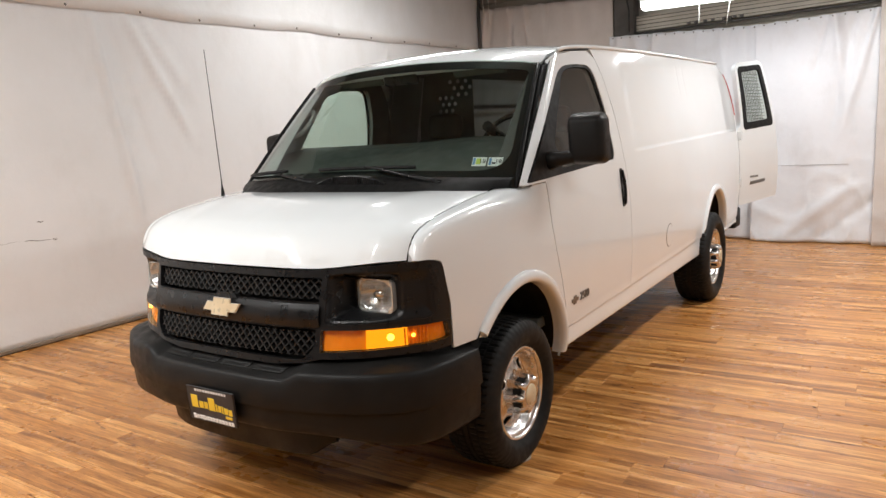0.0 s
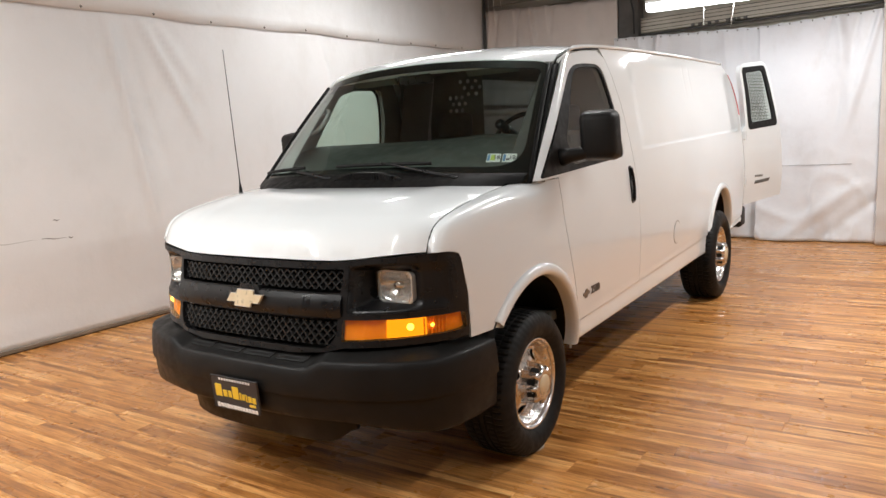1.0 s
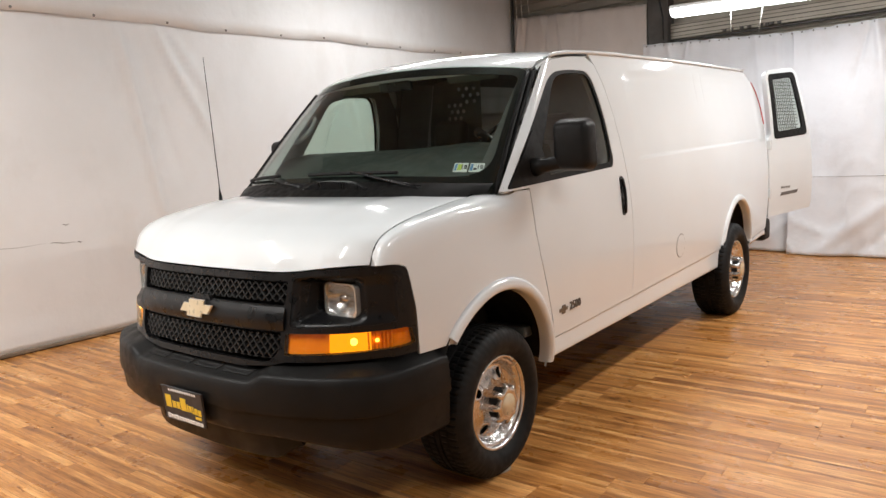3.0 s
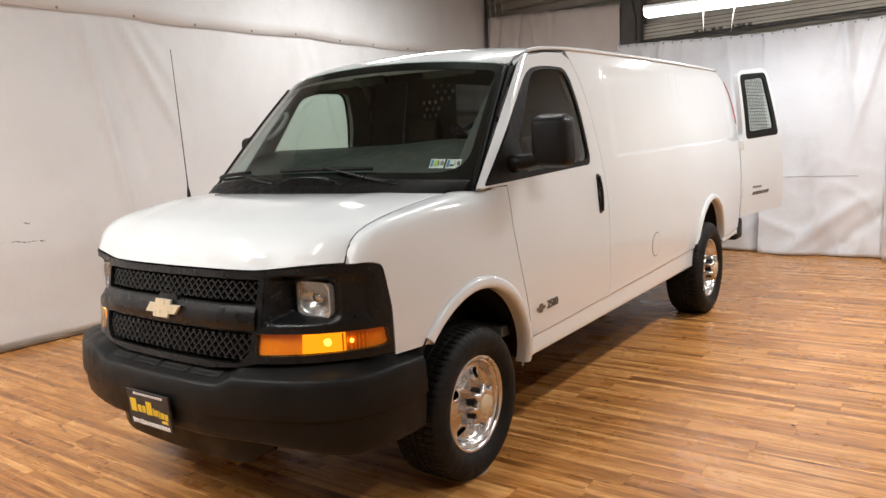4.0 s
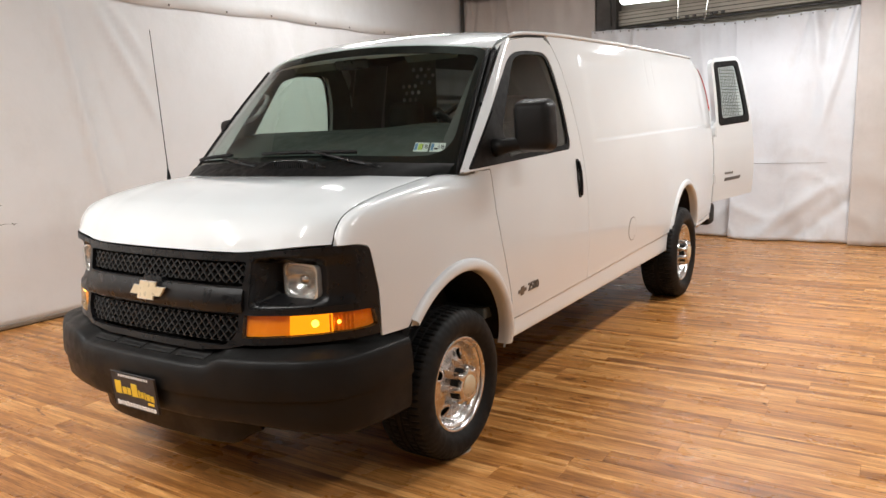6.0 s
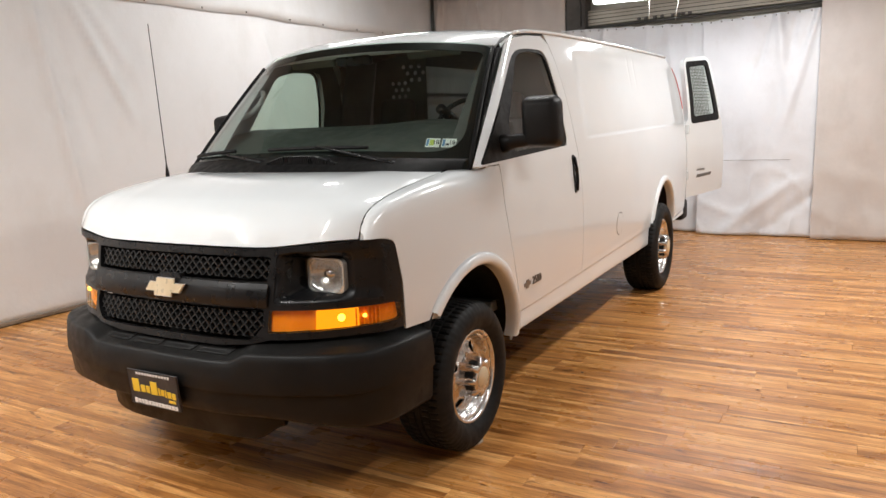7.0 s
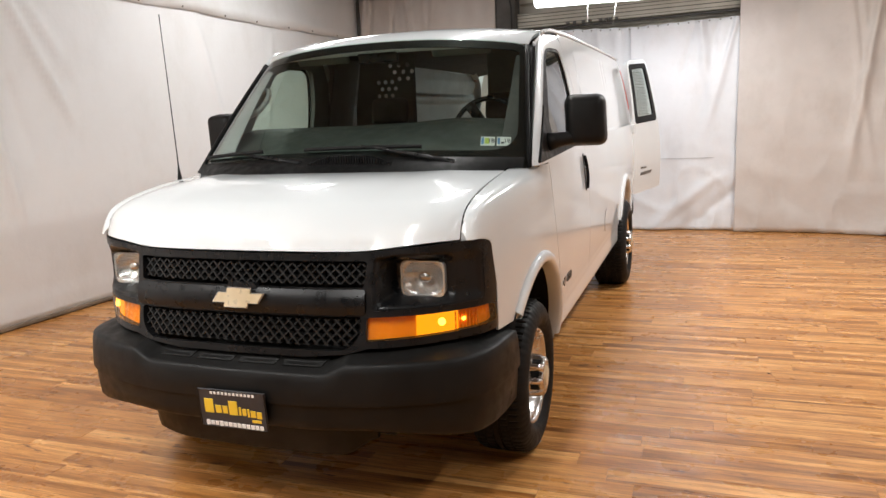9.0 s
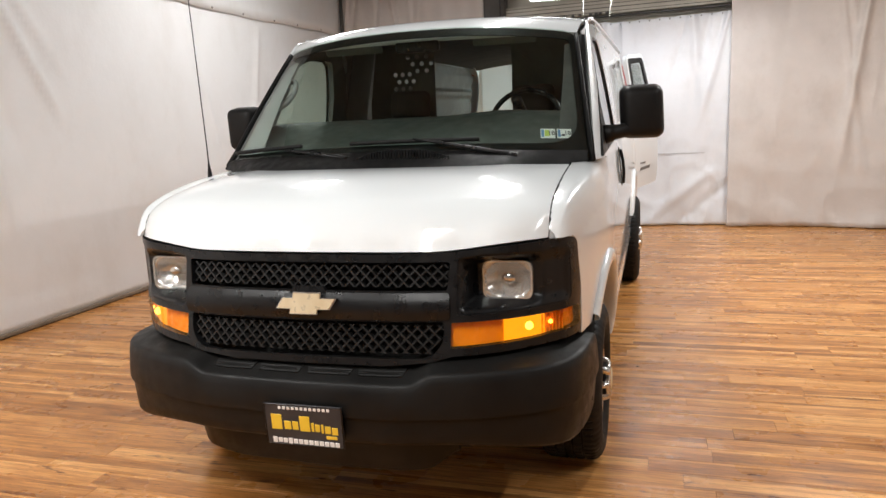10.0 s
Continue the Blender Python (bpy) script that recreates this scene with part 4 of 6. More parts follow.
UPPER = rounded([(-0.515, 0.962), (0.515, 0.962), (0.525, 1.060), (-0.525, 1.060)], 0.012)
LOWER = rounded([(-0.455, 0.730), (0.455, 0.730), (0.505, 0.778), (0.508, 0.856), (-0.508, 0.856), (-0.505, 0.778)], [0.05, 0.05, 0.05, 0.012, 0.012, 0.05])
POCKET = rounded([(0.545, 0.874), (0.916, 0.884), (0.912, 1.090), (0.64, 1.084), (0.548, 1.072)], [0.02, 0.025, 0.03, 0.08, 0.02])
LAMP = rounded([(0.530, 0.764), (0.938, 0.782), (0.934, 0.858), (0.530, 0.852)], [0.008, 0.012, 0.012, 0.008])
half = [(0.30, 0.704), (0.46, 0.718), (0.54, 0.738), (0.94, 0.748)] + sorted(BEZEL, key=lambda p: (p[1], -p[0])) + [(0.848, 1.119), (0.70, 1.109), (0.53, 1.093), (0.30, 1.088)]
outer = half + mirror_loop(half)
loops = [X(outer), X(UPPER), X(LOWER), X(POCKET), X(mirror_loop(POCKET)), X(LAMP), X(mirror_loop(LAMP))]
grille = patch("grille_surround", loops, 0.022, nose, M["black"], van, "black moulded plastic grille surround", depth=0.035)
# the broad bar between the two meshes stands proud
bar = rounded([(-0.525, 0.863), (0.525, 0.863), (0.522, 0.956), (-0.522, 0.956)], 0.01)
patch("grille_bar", [X(bar)], 0.03, lambda s, z: nose(s, z, 0.006 + 0.012 * math.sin((z - 0.863) / 0.093 * math.pi)), M["black"], grille, depth=0.014)
patch("emblem_pocket", [X(rounded([(-0.075, 0.942), (0.085, 0.942), (0.062, 0.978), (-0.052, 0.978)], 0.01))], 0.03, lambda s, z: nose(s, z, 0.008), M["black"], grille, depth=0.03)


def lattice(name, loop, z0, z1, half):
    """Diamond mesh: slanting bars in both directions, set back in the opening."""
    pitch, bar_w = 0.0405, 0.0062
    verts, faces = [], []
    lp = loop
    for direction in (1, -1):
        c = -half - (z1 - z0)
        while c < half + (z1 - z0):
            run = []
            for k in range(9):
                z = z0 + (z1 - z0) * k / 8
                run.append((c + direction * (z - (z0 + z1) / 2), z))
            ok = inside(np.array(run), lp)
            row = []
            for (x, z), k in zip(run, ok):
                if not k:
                    row.append(None)
                    continue
                i = len(verts)
                for dx, o in ((-bar_w / 2, -0.012), (bar_w / 2, -0.012), (bar_w / 2 + 0.003, -0.03), (-bar_w / 2 - 0.003, -0.03)):
                    verts.append(nose(arc_of(x + dx * 1.3), z, o - (0.002 if direction > 0 else 0)))
                row.append(i)
            for a, b in zip(row, row[1:]):
                if a is not None and b is not None:
                    faces += [(a + j, a + (j + 1) % 4, b + (j + 1) % 4, b + j) for j in range(4)]
            c += pitch
    ob = mesh_object(name, verts, faces, M["mesh"], smooth=False)
    return under(ob, grille, "black diamond-pattern grille mesh")


lattice("grille_mesh", UPPER, 0.960, 1.062, 0.53)
lattice("grille_mesh", LOWER, 0.728, 0.858, 0.51)
# plain near-black box in place of the shaded space behind the mesh
bm = box_bm((-0.56, -0.80, 0.70), (0.56, -0.70, 1.10), 0.01)
part("radiator_shadow_panel", bm, M["void"], van, "near-black panel that stands for the shade behind the mesh")

# emblem: a plain slanted cross in pale gold
bow = [(-0.110, 0.912), (-0.050, 0.912), (-0.052, 0.892), (0.058, 0.892), (0.060, 0.912), (0.106, 0.912), (0.132, 0.956), (0.070, 0.956), (0.070, 0.978), (-0.040, 0.978), (-0.042, 0.956), (-0.084, 0.956)]
bow = [(0.006 + (x - 0.01) * 0.93, 0.921 + (z - 0.935) * 0.83) for x, z in bow]
patch("emblem", [X(bow)], 0.03, lambda s, z: nose(s, z, 0.034), M["gold"], van, "pale gold cross-shaped emblem", depth=0.016)
patch("emblem_edge", [X([(x * 1.06 - 0.0007, 0.921 + (z - 0.921) * 1.1) for x, z in bow])], 0.03, lambda s, z: nose(s, z, 0.029), M["chrome"], van, "chrome emblem rim", depth=0.012)

# headlamps in their pockets, and amber marker lamps
for s in (1, -1):
    side_loop = X(POCKET) if s > 0 else X(mirror_loop(POCKET))
    rim_pts = np.array(dense(side_loop, 0.006))

    def dish(a, z):
        x, y, zz = nose(a, z, -0.002)
        e = step(0.0, 0.050, float(np.min(np.hypot(rim_pts[:, 0] - a, rim_pts[:, 1] - z))))
        return (x, y + (max(y + 0.014, -0.716) - y) * e, zz)

    # lamp body: rounded square reflector bowl, bulb shield and fluted lens
    lx0, lx1, lz0, lz1 = 0.612, 0.792, 0.906, 1.046
    ring = rounded([(lx0, lz0), (lx1, lz0), (lx1, lz1), (lx0, lz1)], 0.032)
    ring = ring if s > 0 else [(-x, z) for x, z in ring][::-1]
    cx, cz = s * 0.702, 0.976
    mouth = [(arc_of(cx + (x - cx) * 0.97), cz + (z - cz) * 0.96) for x, z in ring]
    patch("headlamp_pocket", [side_loop, mouth], 0.012, dish, M["black"], van, "smooth black headlight housing", rim=False)
    lamp = patch("headlight", [ring, [(cx + (x - cx) * 0.93, cz + (z - cz) * 0.92) for x, z in ring]], 0.03, lambda x, z: (x, -0.742, z), M["bowl"], van, "square clear headlight with bright reflector", depth=0.03)

    def bowl(x, z):
        a, c = (x - cx) / 0.087, (z - cz) / 0.067
        d = min(1.0, a * a + c * c)
        flute = 0.0016 * abs(math.sin((x - cx) * 150)) * step(0.25, 0.6, abs(a))
        return (x, -0.738 + 0.052 * (1 - d) ** 0.8 + flute, z)

    patch("reflector", [[(cx + (x - cx) * 0.94, cz + (z - cz) * 0.93) for x, z in ring]], 0.008, bowl, M["mirrored"], lamp, "bright silvered reflector", rim=False)
    lens = patch("lens", [[(cx + (x - cx) * 0.97, cz + (z - cz) * 0.96) for x, z in ring]], 0.006, lambda x, z: (x, -0.750 - 0.006 * (1 - ((x - cx) / 0.105) ** 2) * (1 - ((z - cz) / 0.07) ** 2) + 0.0003 * math.cos((x - cx) * 420) + 0.0002 * math.cos((z - cz) * 300), z), M["lens"], lamp, "clear ribbed lens", rim=False)
    lens.visible_shadow = False
    bm = bmesh.new()
    bmesh.ops.create_uvsphere(bm, u_segments=16, v_segments=10, radius=0.024)
    bm.transform(Matrix.Translation((cx, -0.716, cz + 0.002)) @ Matrix.Diagonal((1.25, 0.6, 0.9, 1)))
    part("bulb_shield", bm, M["chrome"], lamp, smooth=True)

    # marker lamp
    lloop = X(LAMP) if s > 0 else X(mirror_loop(LAMP))
    back_plate = patch("marker_light", [lloop], 0.025, lambda a, z: nose(a, z, -0.024), M["amber"], van, "amber marker light, lit on its outer half", rim=False)
    bm = bmesh.new()
    for i in range(7):
        x = 0.832 + 0.011 * i
        p = [nose(arc_of(s * x), z, o) for z, o in ((0.778, -0.022), (0.846, -0.022), (0.846, -0.014), (0.778, -0.014))]
        q = [nose(arc_of(s * (x + 0.005)), z, o) for z, o in ((0.778, -0.022), (0.846, -0.022), (0.846, -0.020), (0.778, -0.020))]
        vs = [bm.verts.new(v) for v in p + q]
        for f in ((0, 1, 2, 3), (4, 7, 6, 5), (3, 2, 6, 7), (0, 3, 7, 4), (1, 5, 6, 2)):
            bm.faces.new([vs[k] for k in f])
    part("lamp_ribs", bm, M["amber"], back_plate)
    glow = [(0.706, 0.772), (0.842, 0.776), (0.842, 0.850), (0.706, 0.848)]
    glow = glow if s > 0 else mirror_loop(glow)
    # emissive patch: the bulb's glow on the amber reflector is put in as emission
    patch("lit_bowl", [X(glow)], 0.03, lambda a, z: nose(a, z, -0.021), M["lit"], back_plate, "amber patch that emits the bulb's glow itself", rim=False)
    for x, r in ((0.790, 0.015), (0.858, 0.008)):
        bm = bmesh.new()
        bmesh.ops.create_uvsphere(bm, u_segments=14, v_segments=8, radius=r)
        bm.transform(Matrix.Translation(nose(arc_of(s * x), 0.815, -0.017)))
        part("bulb", bm, M["bulb"], back_plate, "lit amber bulb", smooth=True)
    cover = patch("cover", [lloop], 0.02, lambda a, z: nose(a, z, 0.002 + 0.0008 * math.cos(a * 500)), M["amberlens"], back_plate, "amber lens cover", rim=False)
    cover.visible_shadow = False
    bm = bmesh.new()
    p = [nose(arc_of(s * x), z, o) for x, z, o in ((0.699, 0.774, -0.002), (0.703, 0.774, -0.002), (0.703, 0.850, -0.002), (0.699, 0.850, -0.002))]
    bm.faces.new([bm.verts.new(v) for v in (p if s > 0 else p[::-1])])
    part("divider", bm, M["amber"], back_plate)


# front bumper
bump_plan = hermite([(0.0, -1.045), (0.30, -1.036), (0.47, -1.008), (0.60, -0.972), (0.72, -0.925), (0.83, -0.865), (0.91, -0.790), (0.955, -0.690), (0.978, -0.54), (0.986, -0.36)])
_bx = [0.984 * i / 240 for i in range(241)]
_by = [bump_plan(x) for x in _bx]
_bs = np.concatenate([[0], np.cumsum(np.hypot(np.diff(_bx), np.diff(_by)))])
BUMP_L = float(_bs[-1])


def bumper_frame(s):
    a = min(abs(s), BUMP_L)
    x, y = float(np.interp(a, _bs, _bx)), float(np.interp(a, _bs, _by))
    x1, y1 = float(np.interp(a - 0.03, _bs, _bx)), float(np.interp(a - 0.03, _bs, _by))
    x2, y2 = float(np.interp(a + 0.03, _bs, _bx)), float(np.interp(a + 0.03, _bs, _by))
    if a < 0.03:
        t = Vector((1.0, 0.0))
    else:
        t = Vector((x2 - x1, y2 - y1)).normalized()
    return x, y, t


def bumper_profile(s):
    a = abs(s)
    k = step(0.40, 0.50, a)
    top = 0.658 + 0.036 * k
    end = step(BUMP_L - 0.35, BUMP_L, a)
    bot = 0.435 - 0.055 * step(0.5, 1.1, a)
    shelf_in = -0.13 + 0.06 * end
    pts = [(shelf_in, 0.702 + 0.033 * k), (-0.026, top + 0.007), (-0.009, top + 0.004), (-0.002, top - 0.004), (0.004, top - 0.03), (0.010, 0.60), (0.012, 0.550), (0.0105, 0.543), (0.001, 0.539), (0.000, 0.528), (-0.001, 0.49), (-0.008, bot + 0.02), (-0.018, bot + 0.005), (-0.032, bot), (-0.12, bot + 0.01)]
    return pts


def build_bumper():
    verts, faces = [], []
    N = 150
    ss = [-BUMP_L + 2 * BUMP_L * i / N for i in range(N + 1)]
    n = 0
    for s in ss:
        x, y, t = bumper_frame(s)
        sg = math.copysign(1, s)
        prof = bumper_profile(s)
        n = len(prof)
        for o, z in prof:
            verts.append((sg * (x + t.y * o), y - t.x * o, z))
    for i in range(N):
        for j in range(n - 1):
            faces.append((i * n + j, (i + 1) * n + j, (i + 1) * n + j + 1, i * n + j + 1))
    for i in (0, N):
        faces.append(tuple(i * n + j for j in range(n)) if i == 0 else tuple(i * n + j for j in range(n))[::-1])
    bm = bmesh.new()
    vs = [bm.verts.new(v) for v in verts]
    for f in faces:
        bm.faces.new([vs[k] for k in f])
    bmesh.ops.recalc_face_normals(bm, faces=bm.faces[:])
    return part("front_bumper", bm, M["bumper"], van, "dark grey textured plastic bumper", smooth=True, angle=0.75)


bumper = build_bumper()
# ribbed step pads on the lowered middle of the bumper
for i in range(4):
    a, b = -0.385 + i * 0.195, -0.385 + i * 0.195 + 0.18
    pad = rounded([(a, 0.16), (b, 0.16), (b - 0.01, 0.80), (a + 0.01, 0.80)], 0.02)

    def pad_place(x, t):
        _, y, _ = bumper_frame(abs(x))
        ridge = 0.0022 if (t * 9) % 1.0 < 0.6 else 0.0
        return (x, y + 0.13 - 0.10 * t, 0.704 - 0.036 * t + ridge)

    patch("step_pad", [pad], 0.02, pad_place, M["bumper"], bumper, flip=True, depth=0.004)

# air dam below the bumper
dam = hermite([(0.0, -0.945), (0.3, -0.93), (0.5, -0.87), (0.62, -0.76)])
verts, faces = [], []
xs_d = [-0.62 + 1.15 * i / 40 for i in range(41)]
for x in xs_d:
    y = dam(abs(x))
    low = 0.295 + 0.06 * step(0.41, 0.53, x) + 0.05 * (1 - step(-0.62, -0.5, x))
    verts += [(x, y - 0.02, 0.44), (x, y, low + 0.01), (x, y + 0.012, low), (x, y + 0.022, low + 0.01), (x, y + 0.01, 0.44)]
for i in range(40):
    faces += [(i * 5 + j, i * 5 + 5 + j, i * 5 + 6 + j, i * 5 + 1 + j) for j in range(4)]
under(mesh_object("air_dam", verts, faces, M["bumper"]), van, "dark plastic air dam")

# dealer plate: black with plain yellow and white shapes where its words stand
PL = Matrix.Translation((0.030, -1.070, 0.512)) @ Matrix.Diagonal((1.02, 1.0, 0.94, 1.0)) @ Matrix.Rotation(radians(1.0), 4, "Z") @ Matrix.Rotation(radians(4.0), 4, "X")
bm = box_bm((-0.146, -0.004, -0.083), (0.146, 0.004, 0.083), 0.003)
bm.transform(PL)
plate = part("dealer_plate", bm, M["print"], van, "black dealer plate with yellow and white shapes")


def plate_bars(name, rects, mat, label):
    for x, z, w, h in rects:
        bm = box_bm((x - w / 2, -0.0058, z - h / 2), (x + w / 2, -0.003, z + h / 2), 0.0012, 1, m=PL)
        part(name, bm, mat, plate, label)


plate_bars("frame_edge", [(0, 0.080, 0.29, 0.005), (0, -0.080, 0.29, 0.004), (-0.1435, 0, 0.005, 0.16), (0.1435, 0, 0.005, 0.16)], M["black"], "raised black plate rim")
plate_bars("number_bar", [(-0.085 + 0.0165 * i, 0.068, 0.011, 0.012) for i in range(12)], M["white"], "small white bars")
plate_bars("name_bar", [(-0.101, 0.010, 0.040, 0.062), (-0.060, -0.002, 0.026, 0.034), (-0.031, -0.002, 0.022, 0.034), (0.005, 0.008, 0.038, 0.062), (0.034, -0.004, 0.010, 0.036), (0.052, -0.006, 0.018, 0.030), (0.070, -0.008, 0.009, 0.036), (0.090, -0.011, 0.022, 0.030), (0.116, -0.014, 0.022, 0.030), (0.102, -0.042, 0.040, 0.013)], M["yellow"], "plain yellow bars")
plate_bars("line_bar", [(-0.114 + 0.0195 * i, -0.065 - 0.0004 * i, 0.0165, 0.019 if i not in (0, 3) else 0.024) for i in range(13)], M["white"], "plain white bars")

# cowl with its louvred vent, wipers, aerial
verts, faces = [], []
us = [-0.985 + 1.97 * i / 60 for i in range(61)]
for u in us:
    gx, gy, gz = glass_place(u, 0.055, 0.008)
    x = gx
    hy = hood_back(max(-0.85, min(0.85, x))) - 0.02
    hz = hood_place(max(-0.845, min(0.845, x)), max(0.05, hy - plan_front(min(0.9, abs(x))) - 0.012))[2] - 0.018
    if abs(x) > 0.85:
        hy, hz = gy - 0.06, gz - 0.045
    verts += [(x, hy, hz), (x, hy * 0.5 + gy * 0.5, (hz + gz) / 2 + 0.008), (gx, gy, gz)]
for i in range(60):
    for j in range(2):
        faces.append((i * 3 + j, i * 3 + 3 + j, i * 3 + 4 + j, i * 3 + 1 + j))
cowl = under(mesh_object("cowl", verts, faces, M["seal"]), van, "black plastic cowl below the windshield")
bm = bmesh.new()
for i in range(34):
    x = -0.11 + 0.0135 * i
    h = 0.050 * math.sin(math.pi * min(1, (i + 2.0) / 14) / 2) * (1 - step(20, 36, i) * 0.75)
    box_bm((x, -0.175, 1.350), (x + 0.006, -0.105, 1.378 + h), 0.001, 1, bm=bm)
part("vent_louvres", bm, M["black"], cowl, "upright black vent fins")
bm = bmesh.new()
for i in range(34):
    x = -0.11 + 0.0135 * i
    h = 0.050 * math.sin(math.pi * min(1, (i + 2.0) / 14) / 2) * (1 - step(20, 36, i) * 0.75)
    box_bm((x - 0.001, -0.15, 1.350), (x + 0.0135, -0.105, 1.370 + h), 0.0, 1, bm=bm)
part("vent_back", bm, M["void"], cowl)


def wiper(u_pivot, blade_u0, blade_u1, v0, v1, u_mid):
    p0 = Vector(glass_place(u_pivot, 0.0, 0.02))
    a, b = Vector(glass_place(blade_u0, v0, 0.016)), Vector(glass_place(blade_u1, v1, 0.016))
    t = (u_mid - blade_u0) / (blade_u1 - blade_u0)
    mid = a.lerp(b, t) + Vector((0, -0.008, 0.008))
    thing = sweep("wiper", [p0, p0.lerp(mid, 0.3) + Vector((0, -0.012, 0.005)), p0.lerp(mid, 0.75) + Vector((0, -0.010, 0.005)), mid], 0.01, M["black"], van, "black wiper arm", sides=6, radii=[0.017, 0.012, 0.008, 0.006])
    sweep("blade", [Vector(glass_place(blade_u0 + (blade_u1 - blade_u0) * i / 12, v0 + (v1 - v0) * i / 12, 0.012)) for i in range(13)], 0.010, M["rubber"], thing, "black rubber wiper blade", sides=6)
    return thing


wiper(0.67, -0.18, 0.49, 0.106, 0.116, 0.16)
wiper(-0.16, -0.97, -0.46, 0.098, 0.110, -0.72)
antenna = sweep("antenna", [(-0.905, -0.118, 1.350), (-0.905, -0.122, 1.47), (-0.909, -0.135, 1.86), (-0.912, -0.146, 2.165)], 0.003, M["cable"], van, "thin black whip antenna", radii=[0.004, 0.003, 0.0026, 0.0022], sides=6)
sweep("antenna_base", [(-0.905, -0.118, 1.325), (-0.905, -0.118, 1.350), (-0.905, -0.119, 1.375), (-0.905, -0.120, 1.395)], 0.01, M["black"], antenna, radii=[0.012, 0.010, 0.006, 0.004], sides=12)

# inspection stickers on the glass
for k, (ua, ub) in enumerate(((0.774, 0.842), (0.851, 0.917))):
    f = lambda u, v, o=-0.008: glass_place(u, v, o)
    st = patch("sticker", [[(ua, 0.150), (ub, 0.150), (ub, 0.210), (ua, 0.210)]], 0.03, lambda u, v: f(u, v), M["white"], van, "small printed inspection sticker", rim=False)
    patch("band", [[(ua + 0.004, 0.157), (ua + 0.016, 0.157), (ua + 0.016, 0.203), (ua + 0.004, 0.203)]], 0.03, lambda u, v: f(u, v, -0.0068), M["blue"], st, rim=False)
    if k == 0:
        patch("field", [[(ua + 0.020, 0.161), (ua + 0.042, 0.161), (ua + 0.042, 0.200), (ua + 0.020, 0.200)]], 0.03, lambda u, v: f(u, v, -0.0068), M["green"], st, rim=False)
    else:
        patch("field", [[(ua + 0.020, 0.163), (ua + 0.036, 0.163), (ua + 0.036, 0.175), (ua + 0.020, 0.175)]], 0.03, lambda u, v: f(u, v, -0.0068), M["print"], st, rim=False)
    c = Vector(glass_place(ub - 0.017, 0.179, -0.0055))
    ex = (Vector(glass_place(ub, 0.169)) - Vector(glass_place(ua, 0.169))).normalized()
    ey = (Vector(glass_place(ub, 0.22)) - Vector(glass_place(ub, 0.15))).normalized()
    ez = ex.cross(ey).normalized()
    ey = ez.cross(ex)
    m = Matrix((ex, ey, ez)).transposed().to_4x4()
    m.translation = c
    lettering("year", "18", 0.034, m, M["print"], st, "dark printed 18")

# model badge on the door: a small cross shape and a number
for s in (1, -1):
    f = lambda u, v: Vector(side(u, v, s)) + Vector((s * 0.004, 0, 0))
    cross = [(0.592 + 0.045 * a, 0.680 + 0.026 * b) for a, b in ((-1, -0.35), (-0.4, -0.35), (-0.4, -0.9), (0.4, -0.9), (0.4, -0.35), (1, -0.35), (1, 0.35), (0.4, 0.35), (0.4, 0.9), (-0.4, 0.9), (-0.4, 0.35), (-1, 0.35))]
    b = patch("side_badge", [cross], 0.03, f, M["steel"], van, "small dull metal model badge on the door", flip=s < 0, depth=0.004)
    p = f(0.724, 0.680)
    m = Matrix.Translation(p) @ Matrix.Rotation(radians(90 * s), 4, "Z") @ Matrix.Rotation(radians(90), 4, "X")
    lettering("numerals", "2500", 0.064, m, M["steel"], b, "dull metal numerals", 0.003)


